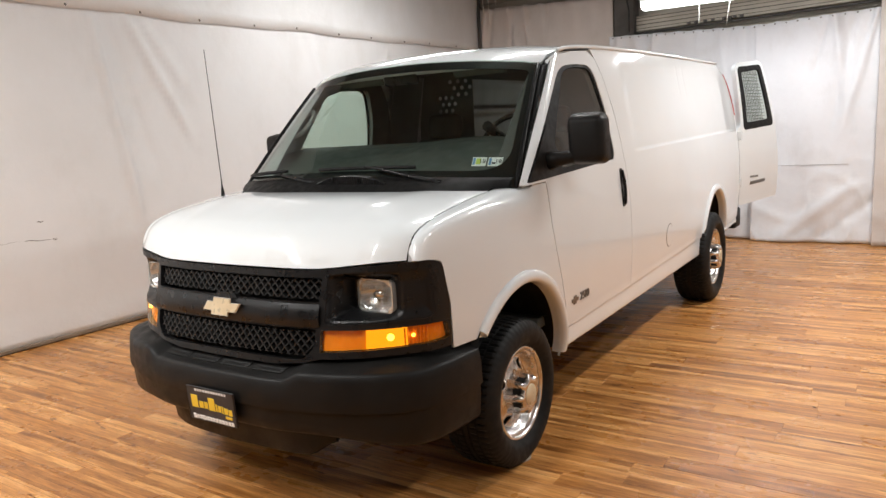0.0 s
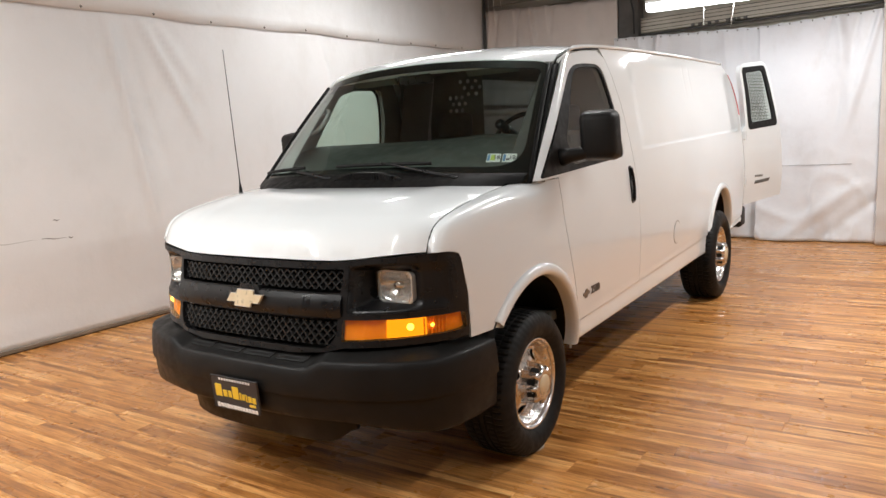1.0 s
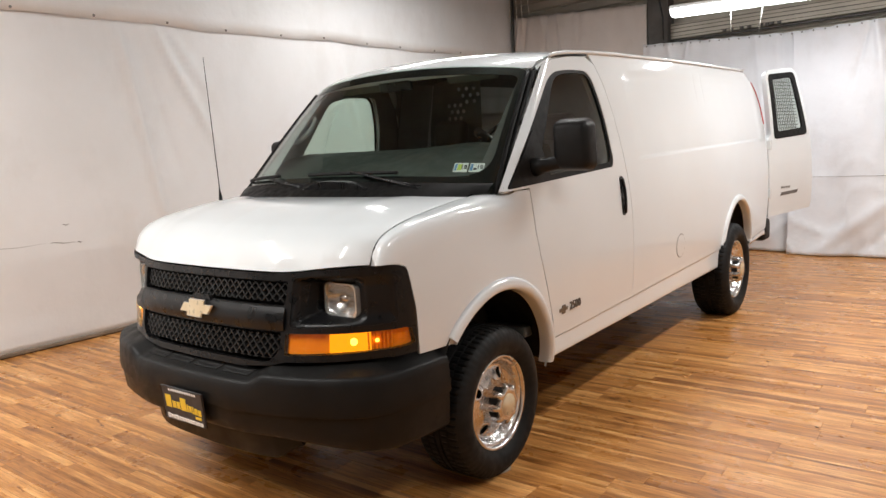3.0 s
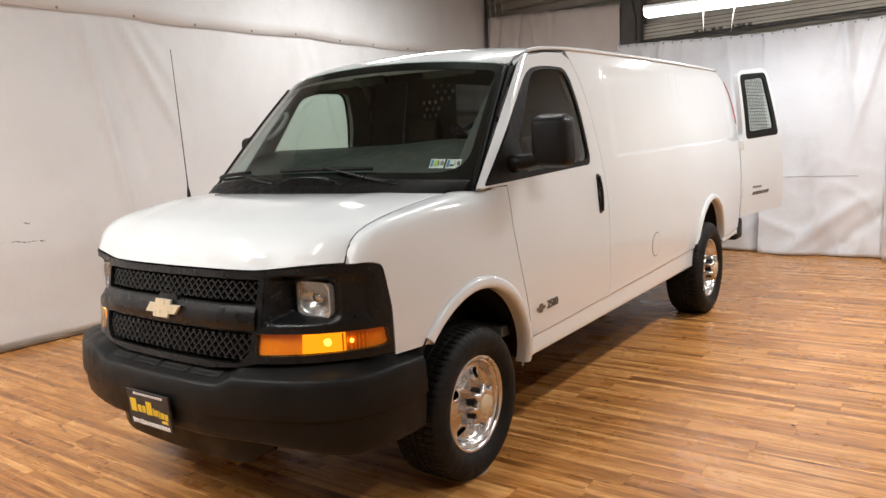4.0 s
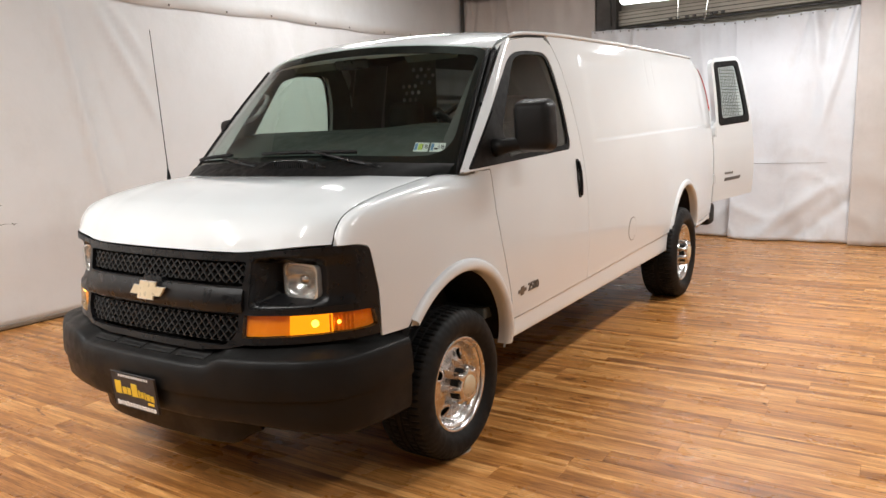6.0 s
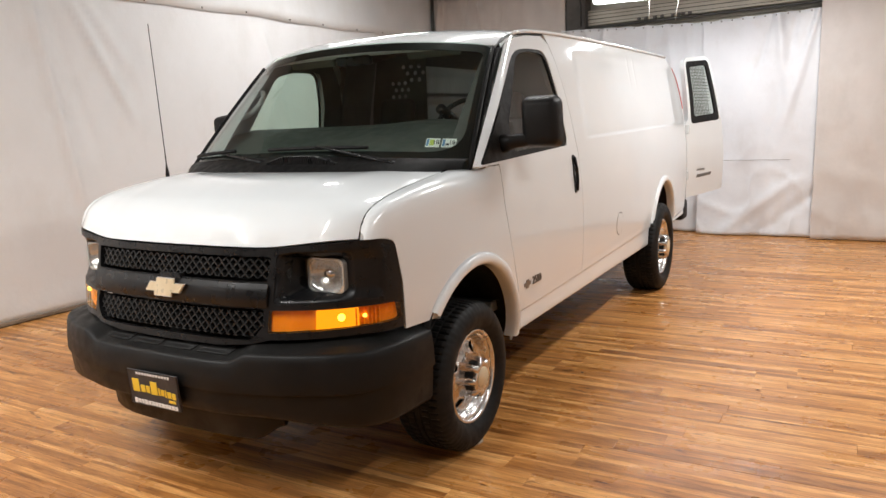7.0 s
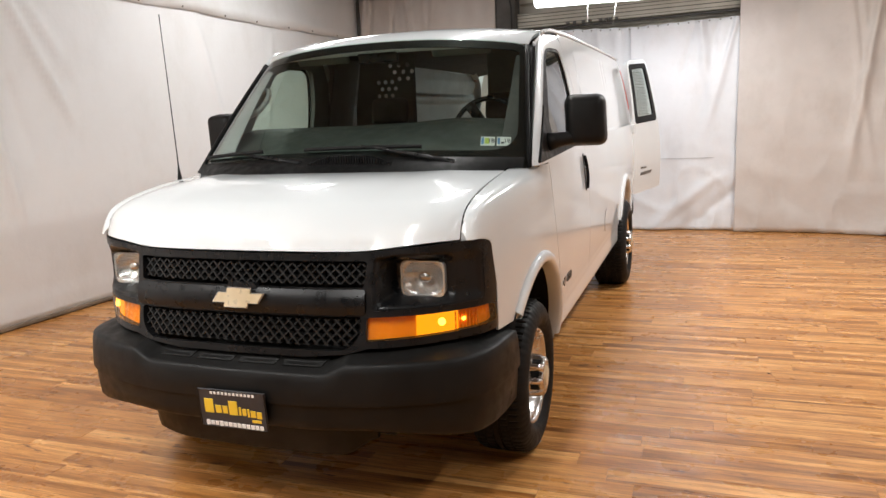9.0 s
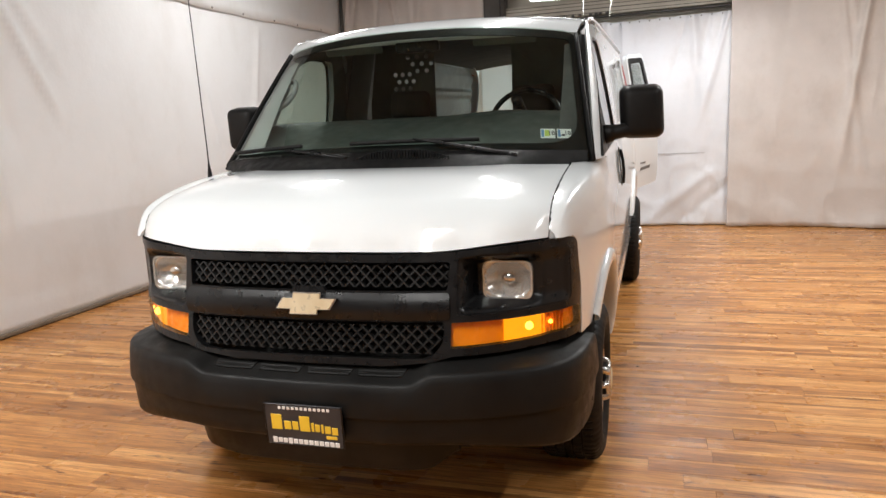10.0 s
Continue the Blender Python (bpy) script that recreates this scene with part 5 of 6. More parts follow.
# ---- van: wheels ----
def build_wheel():
    """A wheel about the x axis at the origin, outer face towards +x."""
    disc_r = 0.211

    def face(y, z):
        r = math.hypot(y, z)
        x = -0.012 - 0.050 * (1 - step(0.170, 0.206, r)) + 0.030 * (1 - step(0.085, 0.165, r))
        for a in HOLES:
            d = math.hypot(y - 0.143 * math.cos(a), z - 0.143 * math.sin(a))
            x += 0.010 * math.exp(-((d - 0.030) / 0.010) ** 2)
        return (x, y, z)

    ring = [(disc_r * math.cos(radians(5 * i)), disc_r * math.sin(radians(5 * i))) for i in range(72)]
    holes = []
    for a in HOLES:
        c, s = math.cos(a), math.sin(a)
        h = []
        for i in range(16):
            t = radians(22.5 * i)
            p, q = 0.026 * math.cos(t), 0.021 * math.sin(t) * (1 - 0.25 * math.cos(t))
            h.append((0.143 * c + p * c - q * s, 0.143 * s + p * s + q * c))
        holes.append(h)
    wheel = patch("wheel", [ring] + holes, 0.012, face, M["chrome"], van, "chrome-faced steel wheel with a fluted centre cap", depth=0.03)
    lathe("rim_lip", [(-0.03, 0.206), (-0.010, 0.209), (0.001, 0.215), (0.005, 0.222), (0.0, 0.230), (-0.012, 0.231), (-0.03, 0.222), (-0.2, 0.205)], M["chrome"], wheel, "bright rolled rim lip", 72)
    # dark disc that stands in for the shade behind the wheel's holes
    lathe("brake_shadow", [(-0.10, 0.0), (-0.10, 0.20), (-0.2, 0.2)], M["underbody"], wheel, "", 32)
    # centre cap with eight flutes
    verts, faces = [], []
    prof = [(-0.045, 0.116, 0.5), (-0.025, 0.110, 1.0), (0.024, 0.103, 1.0), (0.040, 0.096, 0.9), (0.049, 0.082, 0.3), (0.051, 0.062, 0.0), (0.049, 0.055, 0.0), (0.049, 0.0, 0.0)]
    seg = 128
    for k in range(seg):
        t = 2 * math.pi * k / seg
        w = max(0.0, math.cos(8 * t)) ** 0.6
        for x, r, amt in prof:
            rr = r - 0.021 * amt * (1 - w)
            verts.append((x, rr * math.cos(t), rr * math.sin(t)))
    n = len(prof)
    for k in range(seg):
        k2 = (k + 1) % seg
        for i in range(n - 1):
            faces.append((k * n + i, k * n + i + 1, k2 * n + i + 1, k2 * n + i))
    cap = under(mesh_object("centre_cap", verts, faces, M["chrome"]), wheel, "fluted chrome centre cap")
    # dark slots between the flutes
    for k in range(8):
        t = 2 * math.pi * (k + 0.5) / 8
        bm = box_bm((-0.010, 0.083, -0.014), (0.034, 0.0885, 0.014), 0.004, 1, m=Matrix.Rotation(t, 4, "X"))
        part("cap_slot", bm, M["void"], cap)
    lathe("cap_medallion", [(0.0495, 0.052), (0.053, 0.050), (0.054, 0.0)], M["gold"], cap, "gold-tinted round medallion", 32)
    # tyre with tread grooves and shoulder lugs
    W = 0.245
    prof = [(-0.010, 0.222), (0.002, 0.232), (0.020, 0.255), (0.030, 0.285), (0.028, 0.318), (0.018, 0.345), (0.006, 0.362), (-0.004, 0.370)]
    tread = [(-0.016, 0.376, 1), (-0.047, 0.3775, 1), (-0.049, 0.368, 0), (-0.056, 0.368, 0), (-0.058, 0.378, 2), (-0.088, 0.3785, 2), (-0.090, 0.368, 0), (-0.099, 0.368, 0), (-0.101, 0.3785, 3)]
    squat = lambda r: 0.232 + (r - 0.232) * (TYRE_R - 0.232) / (0.3785 - 0.232) if r > 0.232 else r
    half = [(x, squat(r), 0) for x, r in prof] + [(x, squat(r), g) for x, r, g in tread]
    full = half + [(-W + 0.024 - x, r, g) for x, r, g in half[::-1]]
    n, seg = len(full), 264
    verts, faces = [], []
    for k in range(seg):
        t = 2 * math.pi * k / seg
        for i, (x, r, g) in enumerate(full):
            if g == 1 and (k % 4 == 0):
                r -= 0.008
            if g == 2 and ((k + (2 if i < n / 2 else 0)) % 4 == 1):
                r -= 0.007
            if g == 0 and 4 < i < 8 and k % 4 == 0:
                r -= 0.003
            if 0.29 < r < 0.33 and g == 0 and i in (3, 4):
                x -= 0.0012 * (k % 6 == 0)
            verts.append((x, r * math.cos(t), r * math.sin(t)))
    for k in range(seg):
        k2 = (k + 1) % seg
        for i in range(n - 1):
            faces.append((k * n + i, k * n + i + 1, k2 * n + i + 1, k2 * n + i))
    tyre = mesh_object("tyre", verts, faces, M["rubber"])
    tyre.data.polygons.foreach_set("use_smooth", [7 > (i % (n - 1)) or (i % (n - 1)) > n - 9 for i in range(len(faces))])
    under(tyre, wheel, "black tyre with grooved tread")
    return wheel


HOLES = [radians(a) for a in (61, -31, -121, 149)]
first = build_wheel()
first.matrix_basis = Matrix.Translation((0.970, 0, HUB_Z))
rear = Matrix.Scale(1.12, 4)
copy_thing(first, Matrix.Translation((1.035, WHEELBASE - 0.17, HUB_Z * 1.115)) @ Matrix.Rotation(radians(20), 4, "X") @ rear)
copy_thing(first, Matrix.Translation((-0.970, 0, HUB_Z)) @ Matrix.Rotation(math.pi, 4, "Z"))
copy_thing(first, Matrix.Translation((-1.035, WHEELBASE - 0.17, HUB_Z * 1.115)) @ Matrix.Rotation(math.pi, 4, "Z") @ rear)

# wheel houses and floor pan
for y in (0, WHEELBASE):
    for s in (1, -1):
        pts_o = arc_points((y, 0.40, 0.50, 0.545), 175, 5, 36)
        verts, faces = [], []
        for a, b in pts_o:
            verts += [(s * 0.978, a, b + rake(y)), (s * 0.62, a, b + rake(y))]
        for i in range(len(pts_o) - 1):
            faces.append((2 * i, 2 * i + 1, 2 * i + 3, 2 * i + 2))
        faces.append(tuple(2 * i + 1 for i in range(len(pts_o))))
        under(mesh_object("wheel_house", verts, faces, M["underbody"]), van, "dark wheel house liner")
bm = box_bm((-0.90, 0.52, 0.42), (0.90, 3.40, 0.50), 0.02)
box_bm((-0.90, 4.46, 0.50), (0.90, 5.10, 0.60), 0.02, bm=bm)
box_bm((-0.60, -0.80, 0.46), (0.60, 0.52, 0.60), 0.02, bm=bm)
box_bm((-0.62, 3.40, 0.52), (0.62, 4.46, 0.66), 0.02, bm=bm)
for s in (1, -1):
    box_bm((s * 0.50 - 0.04, -0.70, 0.30), (s * 0.50 + 0.04, 5.05, 0.44), 0.01, bm=bm)
box_bm((-0.75, -0.06, 0.26), (0.75, 0.06, 0.36), 0.02, bm=bm)
box_bm((-0.75, WHEELBASE - 0.06, 0.30), (0.75, WHEELBASE + 0.06, 0.42), 0.02, bm=bm)
box_bm((-0.22, 0.2, 0.28), (0.22, 1.3, 0.46), 0.04, bm=bm)
part("chassis", bm, M["underbody"], van, "dark grimy frame and axles")
for s in (1, -1):
    bm = box_bm((s * 0.80 - 0.13, 4.42, 0.30), (s * 0.80 + 0.13, 4.435, 0.62), 0.003)
    part("mud_flap", bm, M["rubber"], van, "black rubber mud flap")

# inner dark sides behind the panel gaps
for s in (1, -1):
    f = lambda u, v: Vector(side(u, v, s)) - Vector((s * 0.022, 0, 0))
    ring_out = [(0.54, 0.54), (1.50, 0.54), (1.62, 0.54), (1.62, 1.2), (1.56, 1.60), (1.47, 1.85), (1.32, 2.04), (1.0, 2.03), (0.78, 1.99), (0.10, 1.345), (0.27, 1.330), (0.31, 1.13), (0.38, 1.0), (0.54, 0.80)]
    ring_in = rounded([(0.44, 1.385), (1.32, 1.408), (1.31, 1.72), (1.225, 1.945), (0.96, 1.945), (0.77, 1.905)], 0.05)
    patch("door_inner", [ring_out, ring_in], 0.06, f, M["trim"], van, "dark inner door trim", flip=s < 0, depth=0.03, back=True)
    ring_p = [(1.60, 0.49), (3.42, 0.49)] + arc_points(ARCH_R, 175, 5, 24, 1.09) + [(4.44, 0.49), (5.06, 0.52), (5.10, 1.2), (5.10, 1.6), (4.98, 2.02), (3.0, 2.05), (1.45, 2.05), (1.56, 1.6)]
    patch("cargo_wall", [ring_p], 0.035, lambda u, v: Vector(side(u, v, s)) - Vector((s * (0.03 + 0.02 * (0.5 + 0.5 * math.tanh(6 * math.sin((v - 0.6) * 2 * math.pi / 0.16)))), 0, 0)), M["cargo"], van, "ribbed painted cargo wall", flip=s > 0, depth=0.004)

# ---- van: cab interior ----
bm = box_bm((-0.88, 0.4, 0.56), (0.88, 1.75, 0.62), 0.01)
part("cab_floor", bm, M["trim"], van, "dark cab floor")
bm = box_bm((-0.86, 1.75, 0.66), (0.86, 5.05, 0.70), 0.005)
part("cargo_floor", bm, M["trim"], van, "dark ribbed cargo floor")
# dashboard
prof = [(-0.02, 1.385), (0.2, 1.47), (0.42, 1.545), (0.60, 1.575), (0.68, 1.56), (0.71, 1.50), (0.68, 1.25), (0.62, 0.95), (0.45, 0.62)]
verts, faces = [], []
for i in range(41):
    x = -0.90 + 1.80 * i / 40
    hump = 0.02 * math.exp(-((x - 0.42) / 0.22) ** 2)
    for k, (y, z) in enumerate(prof):
        if k < 2:
            g = glass_place(max(-0.985, min(0.985, x / 0.93)), (0.02, 0.14)[k])
            y, z = max(y, g[1] + 0.03), min(z, g[2] - 0.01)
        verts.append((x, y + (0.04 if k > 2 else 0) * math.exp(-((x - 0.42) / 0.25) ** 2), z + (hump if 1 < k < 6 else 0)))
n = len(prof)
for i in range(40):
    for j in range(n - 1):
        faces.append((i * n + j, i * n + j + 1, (i + 1) * n + j + 1, (i + 1) * n + j))
dash = under(mesh_object("dashboard", verts, faces, M["dash"]), van, "dark grey-green dashboard top")
bm = box_bm((0.30, 0.66, 1.42), (0.68, 0.72, 1.55), 0.015)
part("instrument_cluster", bm, M["void"], dash)
# steering wheel
C = Vector((0.50, 0.88, 1.535))
tilt = Matrix.Rotation(radians(-28), 4, "X")
pts = [C + tilt @ Vector((0.195 * math.cos(t), 0, 0.195 * math.sin(t))) for t in [2 * math.pi * i / 40 for i in range(41)]]
wheel_ = sweep("steering_wheel", pts, 0.015, M["black"], van, "black steering wheel", sides=10)
for a in (10, 170, 270):
    t = radians(a)
    sweep("spoke", [C, C + tilt @ Vector((0.19 * math.cos(t), 0, 0.19 * math.sin(t)))], 0.016, M["black"], wheel_, sides=8)
bm = box_bm((-0.07, -0.02, -0.055), (0.07, 0.025, 0.055), 0.02, 3)
bm.transform(Matrix.Translation(C) @ tilt)
part("horn_pad", bm, M["black"], wheel_)
sweep("column", [C, C + tilt @ Vector((0, -0.3, -0.03))], 0.03, M["black"], wheel_)


def seat(x):
    up = -0.05
    bm = box_bm((x - 0.26, 0.95, 0.92 + up), (x + 0.26, 1.45, 1.06 + up), 0.05, 3)
    thing = part("seat", bm, M["seat"], van, "dark grey cloth bucket seat", smooth=True)
    bm = box_bm((-0.23, -0.07, 0.0), (0.23, 0.07, 0.66), 0.06, 3)
    for v in bm.verts:
        v.co.x *= 1 - 0.12 * max(0, v.co.z - 0.35) / 0.3
    bm.transform(Matrix.Translation((x, 1.42, 1.0 + up)) @ Matrix.Rotation(radians(-14), 4, "X"))
    part("backrest", bm, M["seat"], thing, smooth=True)
    bm = box_bm((-0.14, -0.05, 0.0), (0.14, 0.05, 0.19), 0.045, 3)
    bm.transform(Matrix.Translation((x, 1.60, 1.63 + up)) @ Matrix.Rotation(radians(-10), 4, "X"))
    part("headrest", bm, M["seat"], thing, smooth=True)
    bm = box_bm((x - 0.2, 1.0, 0.62), (x + 0.2, 1.4, 0.92 + up), 0.02)
    part("seat_base", bm, M["trim"], thing)


seat(0.43)
seat(-0.43)

# dark lining behind the doors
for s in (1, -1):
    patch("rear_pillar_trim", [[(1.50, 0.75), (1.87, 0.75), (1.87, 2.03), (1.50, 2.03)]], 0.1, lambda u, v: Vector(side(u, v, s)) - Vector((s * 0.075, 0, 0)), M["trim"], van, "dark pillar lining", flip=s > 0, depth=0.006, back=True)

# partition: two panels with hexagonal perforations, and a way through between them
hexes = []
for row, zc in enumerate([1.60 + 0.05 * i for i in range(7)]):
    for col in range(3):
        hexes.append((-0.62 + 0.055 * col + (0.027 if row % 2 else 0), zc))
for row in range(3):
    for col in range(4):
        hexes.append((-0.52 + 0.07 * col + (0.035 if row % 2 else 0), 1.92 + 0.05 * row))
holes = []
for cx_, cz_ in hexes:
    if cx_ < -0.33:
        holes.append([(cx_ + 0.017 * math.cos(radians(60 * k + 30)), cz_ + 0.017 * math.sin(radians(60 * k + 30))) for k in range(6)])
safe = []
for h in holes:
    c = np.mean(h, axis=0)
    if all(np.hypot(*(c - np.mean(o, axis=0))) > 0.045 for o in safe):
        safe.append(h)
patch("partition_panel", [[(-0.84, 0.75), (-0.32, 0.75), (-0.32, 2.10), (-0.76, 2.10), (-0.82, 1.7)]] + safe, 0.08, lambda u, v: (u, 1.86, v), M["trim"], van, "dark steel partition with hexagonal holes", back=True, depth=0.003)
patch("partition_panel", [[(0.24, 0.75), (0.84, 0.75), (0.82, 1.7), (0.76, 2.10), (0.24, 2.10)]], 0.1, lambda u, v: (u, 1.86, v), M["trim"], van, "dark steel partition panel", back=True, depth=0.003)


def lining(y, s):
    x, yy, z = roof_place(y, s)
    return (x * 0.985, yy, z - 0.045)


patch("headliner", [[(0.74, -0.97), (5.05, -0.97), (5.05, 0.97), (0.74, 0.97), (0.56, 0.5), (0.53, 0.0), (0.56, -0.5)]], 0.12, lining, M["seat"], van, "dark grey headliner", flip=False, depth=0.004)
for s in (-1, 1):
    bm = box_bm((-0.17, -0.012, -0.10), (0.17, 0.012, 0.0), 0.01)
    bm.transform(Matrix.Translation((s * 0.43, 0.62, 2.02)) @ Matrix.Rotation(radians(38), 4, "X"))
    part("sun_visor", bm, M["trim"], van, "grey sun visor")
    # inner pillar trim: a broad lining that narrows towards the roof
    band = [(0.985, 0.07), (0.985, 0.90), (0.925, 0.90), (0.895, 0.60), (0.865, 0.35), (0.83, 0.07)]
    # the passenger side's paler grey paints in the bright wall's reflection on the glass
    patch("pillar_trim", [[(s * u, v) for u, v in band]], 0.03, lambda u, v: glass_place(u, v, -0.022 - 0.30 * (0.985 - abs(u))), M["paletrim"] if s < 0 else M["seat"], van, "grey inner pillar trim, painted paler on the passenger's side for glare", flip=s < 0, depth=0.006, back=True)
pts = [Vector((-0.80, 0.50, 1.73)) + Vector((0.055 * math.cos(t) + 0.025 * math.sin(t), 0.06 * math.sin(t), 0.075 * math.sin(t))) for t in [2 * math.pi * i / 20 for i in range(21)]]
sweep("grab_handle", pts, 0.016, M["paletrim"], van, "pale grey grab handle on the pillar")
bm = box_bm((-0.12, -0.012, -0.035), (0.12, 0.018, 0.035), 0.012, 2)
bm.transform(Matrix.Translation((0.0, 0.50, 1.945)) @ Matrix.Rotation(radians(12), 4, "X"))
part("rear_view_mirror", bm, M["black"], van, "black interior mirror", smooth=True)


# ---- van: door mirrors ----
def door_mirror(s):
    mx, my, mz = (1.140, 0.50, 1.555) if s > 0 else (1.115, 0.60, 1.552)
    bm = box_bm((-0.105, -0.075, -0.13), (0.105, 0.06, 0.13), 0.045, 4)
    for v in bm.verts:
        if v.co.y < 0:
            v.co.x *= 0.90
            v.co.z *= 0.93
        v.co.x += 0.018 * (v.co.z / 0.13) * (-0.3)
    bm.transform(Matrix.Translation((s * mx, my, mz)) @ Matrix.Rotation(radians(8 * s), 4, "Z"))
    thing = part("door_mirror", bm, M["bumper"], van, "large black door mirror on a stout arm", smooth=True, angle=1.0)
    bm = box_bm((-0.085, 0.055, -0.108), (0.085, 0.062, 0.108), 0.003)
    bm.transform(Matrix.Translation((s * mx, my + 0.005, mz)) @ Matrix.Rotation(radians(8 * s), 4, "Z"))
    part("mirror_glass", bm, M["reflector"], thing, "silvered mirror glass")
    sweep("arm", [(s * 0.955, 0.40, 1.450), (s * 1.01, 0.42, 1.460), (s * 1.06, my - 0.05, 1.468), (s * mx, my - 0.03, mz - 0.072)], 0.03, M["bumper"], thing, "black mirror arm", sides=12, radii=[0.05, 0.038, 0.034, 0.038])
    f = lambda u, v: Vector(side(u, v, s)) + Vector((s * 0.003, 0, 0))
    patch("sail_panel", [rounded([(0.14, 1.362), (0.54, 1.372), (0.54, 1.45), (0.46, 1.645)], [0.01, 0.02, 0.06, 0.03])], 0.03, f, M["bumper"], thing, "black triangular sail panel", flip=s < 0, depth=0.01)


door_mirror(1)
door_mirror(-1)


# ---- van: rear ----
def door_sheet(u, v, o=0.0):
    """Rear door, closed: u from the hinge towards the middle, v up; o: metres proud."""
    lean = 0.15 * max(0.0, (v - 1.25) / 1.0) ** 1.5
    bulge = 0.012 * math.sin(min(1, max(0, (v - 0.74) / 0.6)) * math.pi)
    return (-u, -lean + bulge + o, v)


def rear_door(s):
    post = Matrix.Translation((s * 0.955, 5.23, 0)) @ Matrix.Rotation(radians(-108 * s), 4, "Z")

    def at(u, v, o=0.0):
        x, y, z = door_sheet(u, v, o)
        return post @ Vector((s * x, y, z))

    out = rounded([(0.02, 0.700), (0.85, 0.742), (0.865, 1.2), (0.85, 1.60), (0.755, 2.275), (0.16, 2.225), (0.095, 1.55), (0.02, 1.51)], [0.03, 0.04, 0.3, 0.3, 0.12, 0.12, 0.03, 0.02])
    win = rounded([(0.150, 1.505), (0.805, 1.545), (0.715, 2.225), (0.20, 2.185)], 0.06)
    flip = s < 0
    door = patch("rear_door", [out, win], 0.04, at, M["paint"], van, "white rear cargo door standing open", flip=flip, depth=0.05, back=True)
    seal_in = rounded([(0.232, 1.585), (0.718, 1.618), (0.650, 2.165), (0.265, 2.130)], 0.04)
    patch("window_frame", [win, seal_in], 0.04, lambda u, v: at(u, v, 0.003), M["seal"], door, "black window border", flip=flip, depth=0.02)
    pane = patch("pane", [win], 0.1, lambda u, v: at(u, v, -0.006), M["sideglass"], door, "green tinted pane", flip=flip, rim=False)
    pane.visible_shadow = False
    bm = bmesh.new()
    for i in range(14):
        u = 0.215 + 0.035 * i
        p, q = at(u, 1.57, -0.045), at(u, 2.15, -0.045)
        join_bm(bm, wire(p, q, 0.0045))
    for i in range(16):
        v = 1.585 + 0.035 * i
        p, q = at(0.20, v, -0.045), at(0.72, v, -0.045)
        join_bm(bm, wire(p, q, 0.0045))
    part("wire_screen", bm, M["screen"], door, "grey wire screen inside the window")
    patch("rear_badge", [[(0.23, 0.91), (0.55, 0.925), (0.57, 0.960), (0.25, 0.945)]], 0.05, lambda u, v: at(u, v, 0.004), M["steel"], door, "dull metal name bar", flip=flip, depth=0.004)
    for i in range(4):
        patch("rear_script", [[(0.24 + 0.045 * i, 0.985), (0.27 + 0.045 * i, 0.985), (0.275 + 0.045 * i, 1.008), (0.245 + 0.045 * i, 1.008)]], 0.05, lambda u, v: at(u, v, 0.003), M["steel"], door, flip=flip, depth=0.003)
    # tail lamp on the body corner
    lampring = rounded([(0.12, 1.56), (0.80, 1.56), (0.80, 1.98), (0.16, 1.98)], 0.06)
    patch("tail_light", [lampring], 0.06, lambda u, v: Vector(corner(u, v, s)) + Vector((s * 0.008, 0.006, 0)), M["red"], van, "tall red tail light", flip=s < 0, depth=0.02)
    for z in (0.95, 1.45):
        bm = box_bm((-0.03, -0.02, -0.05), (0.05, 0.02, 0.05), 0.008)
        bm.transform(Matrix.Translation((s * 0.945, 5.215, z)))
        part("hinge", bm, M["paint"], van, "white door hinge")


def wire(p, q, r):
    """A thin square rod from p to q as its own bmesh."""
    d = (q - p).normalized()
    a = d.orthogonal().normalized() * r
    b = d.cross(a).normalized() * r
    bm = bmesh.new()
    vs = [bm.verts.new(c + w) for c in (p, q) for w in (a, b, -a, -b)]
    for k in range(4):
        bm.faces.new((vs[k], vs[(k + 1) % 4], vs[4 + (k + 1) % 4], vs[4 + k]))
    return bm


rear_door(1)
rear_door(-1)
bm = box_bm((-0.90, 5.10, 0.50), (0.90, 5.28, 0.66), 0.02, 2)
rb = part("rear_bumper", bm, M["paint"], van, "white rear bumper with black ends")
for s in (1, -1):
    bm = box_bm((s * 0.90 - 0.075, 5.06, 0.47), (s * 0.90 + 0.075, 5.31, 0.69), 0.035, 3)
    part("bumper_end", bm, M["rubber"], rb, "black rubber bumper end", smooth=True)


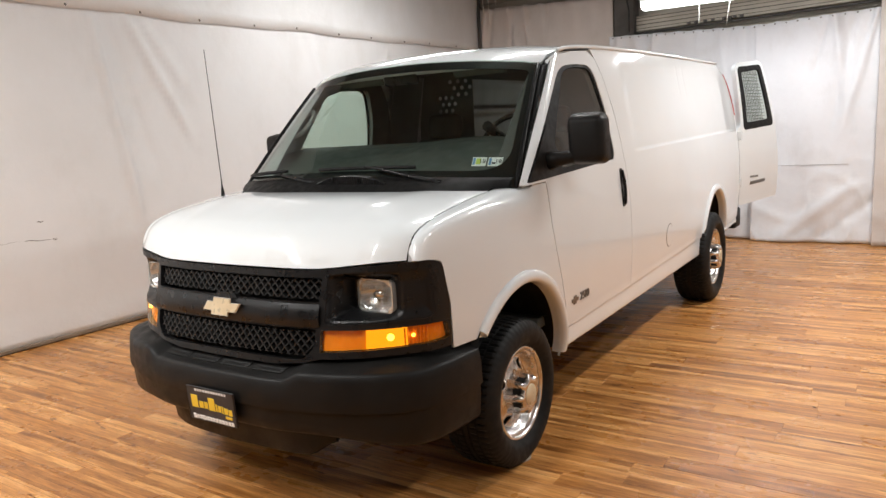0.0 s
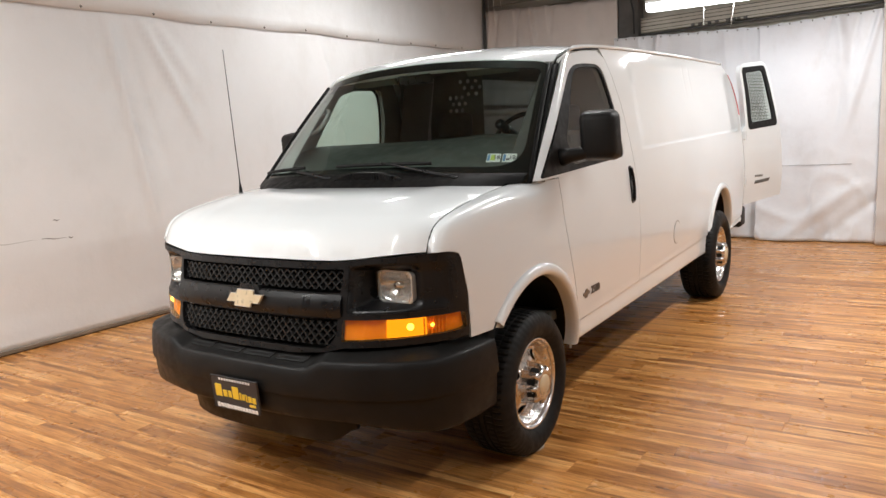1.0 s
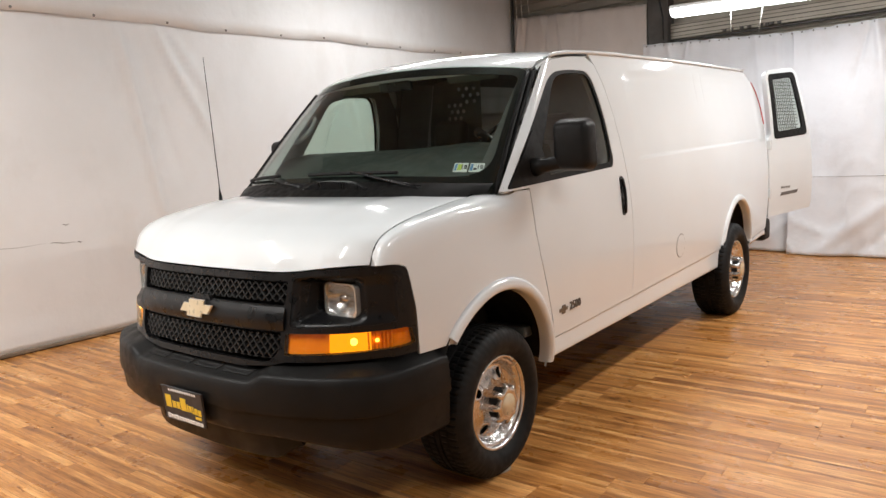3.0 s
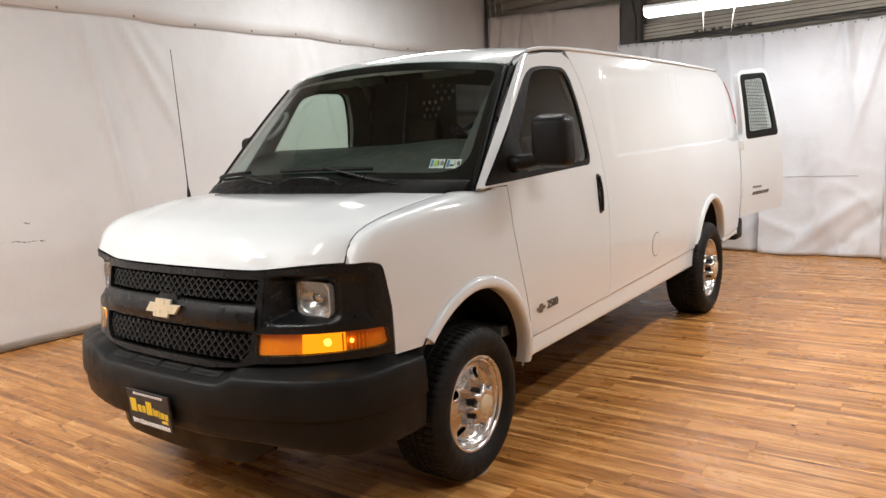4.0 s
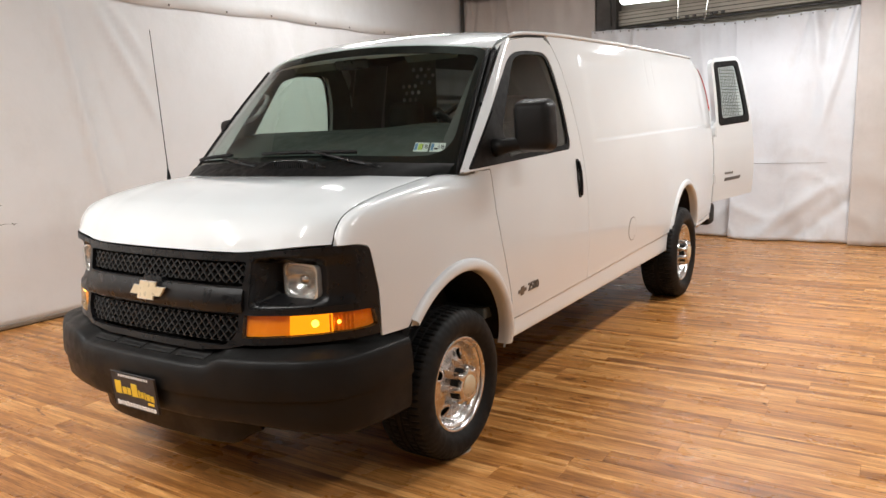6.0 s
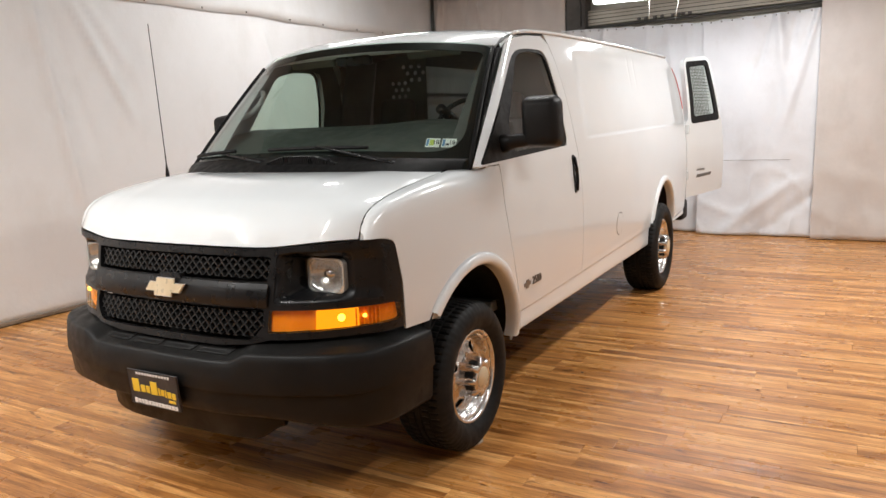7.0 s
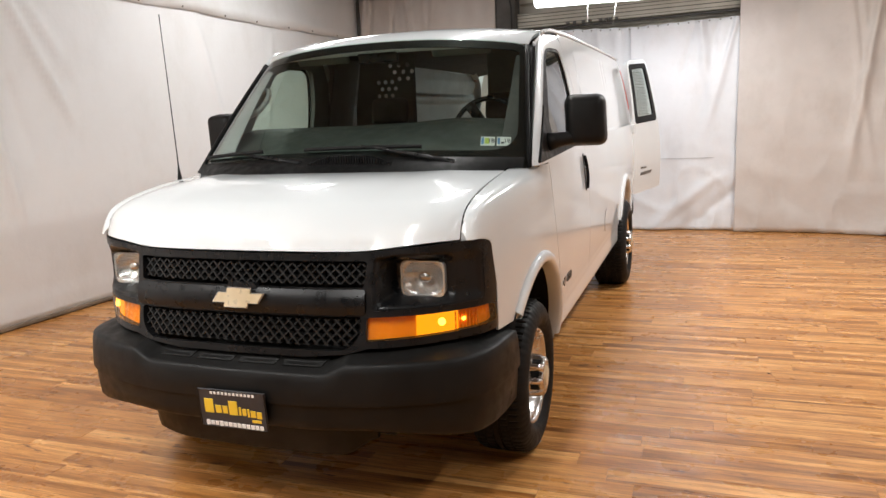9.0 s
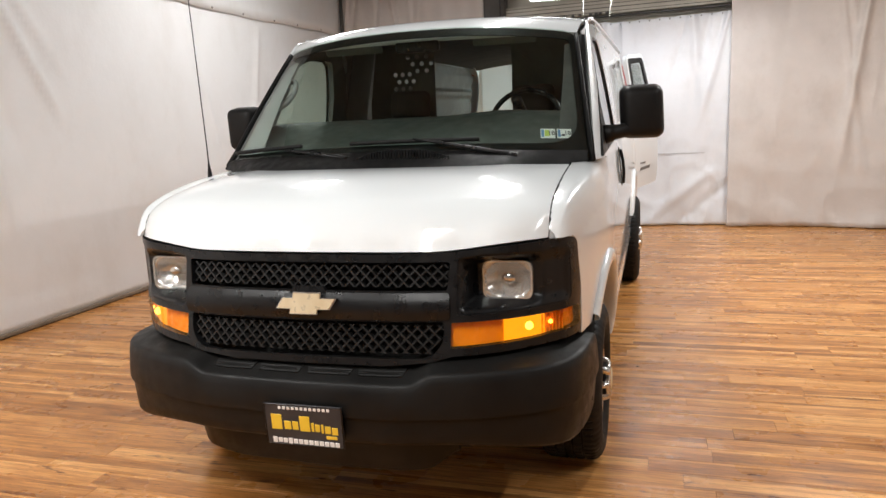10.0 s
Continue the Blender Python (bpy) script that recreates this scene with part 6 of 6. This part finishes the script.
# ---- floor ----
def plank_floor():
    W, L = 0.13, 1.22
    x0, x1, y0, y1 = -4.25, 6.6, -8.6, 9.0
    floor = tagged(part("floor", box_bm((-4.5, -8.8, -0.05), (7.2, 9.6, -0.006)), M["subfloor"]), "wood plank flooring with visible strips and joints", "floor", kind="structure")
    shared = {}
    rest_v, rest_f = [], []
    count = 0
    rng = random.Random(4)
    ny = int((y1 - y0) / W)
    for j in range(ny):
        yy = y0 + j * W
        off = rng.random() * L
        x = x0 - off
        while x < x1:
            a, b = max(x, x0), min(x + L, x1)
            x += L
            if b - a < 0.05:
                continue
            near = -2.2 < yy < 2.6 and a > -4.25 and b < 5.2 and count < 300 and abs((b - a) - L) < 0.01
            g = 0.0004
            c = 0.001
            z = rng.random() * 0.0004
            shape = [(a + g, yy + g), (b - g, yy + g), (b - g, yy + W - g), (a + g, yy + W - g)]
            top = [(a + g + c, yy + g + c), (b - g - c, yy + g + c), (b - g - c, yy + W - g - c), (a + g + c, yy + W - g - c)]
            if near:
                count += 1
                if not shared:
                    vs = [(px - a, py - yy, -0.005) for px, py in shape] + [(px - a, py - yy, -0.001) for px, py in shape] + [(px - a, py - yy, 0.0) for px, py in top]
                    fs = [(8, 9, 10, 11)] + [(4 + i, 4 + (i + 1) % 4, 8 + (i + 1) % 4, 8 + i) for i in range(4)] + [(i, (i + 1) % 4, 4 + (i + 1) % 4, 4 + i) for i in range(4)]
                    me = bpy.data.meshes.new("plank")
                    me.from_pydata(vs, [], fs)
                    me.materials.append(M["plank"])
                    shared["me"] = me
                ob = new("plank", shared["me"])
                ob.parent = floor
                ob.location = (a, yy, z)
            else:
                s = len(rest_v)
                rest_v += [(px, py, -0.005) for px, py in shape] + [(px, py, z - 0.001) for px, py in shape] + [(px, py, z) for px, py in top]
                rest_f += [(s + 8, s + 9, s + 10, s + 11)] + [(s + 4 + i, s + 4 + (i + 1) % 4, s + 8 + (i + 1) % 4, s + 8 + i) for i in range(4)] + [(s + i, s + (i + 1) % 4, s + 4 + (i + 1) % 4, s + 4 + i) for i in range(4)]
    ob = mesh_object("planks", rest_v, rest_f, M["plank"], smooth=False)
    ob.parent = floor
    tagged(ob, kind="stuff")


plank_floor()


# clear plastic floor pad that sticks out under the front tyre
pad_loop = [(0.915 + 0.062 * math.cos(radians(20 * i)) + 0.012 * math.sin(3 * radians(20 * i)), 0.005 + 0.105 * math.sin(radians(20 * i))) for i in range(18)]
tagged(patch("floor_pad", [pad_loop], 0.05, lambda x, y: (x, y, 0.004), M["mat"], None, depth=0.0035), "thin pale plastic pad under the front tyre", "pad")
for x, y in ((1.11, 1.21), (2.11, 1.32), (1.62, 2.4), (-1.7, -0.9)):
    bm = bmesh.new()
    bmesh.ops.create_icosphere(bm, subdivisions=1, radius=0.008)
    bm.transform(Matrix.Translation((x, y, 0.003)) @ Matrix.Diagonal((1.4, 0.9, 0.35, 1)))
    tagged(part("grit", bm, M["scuff"]), "small dark crumb of dirt on the floor", "dirt", "dirt crumbs")
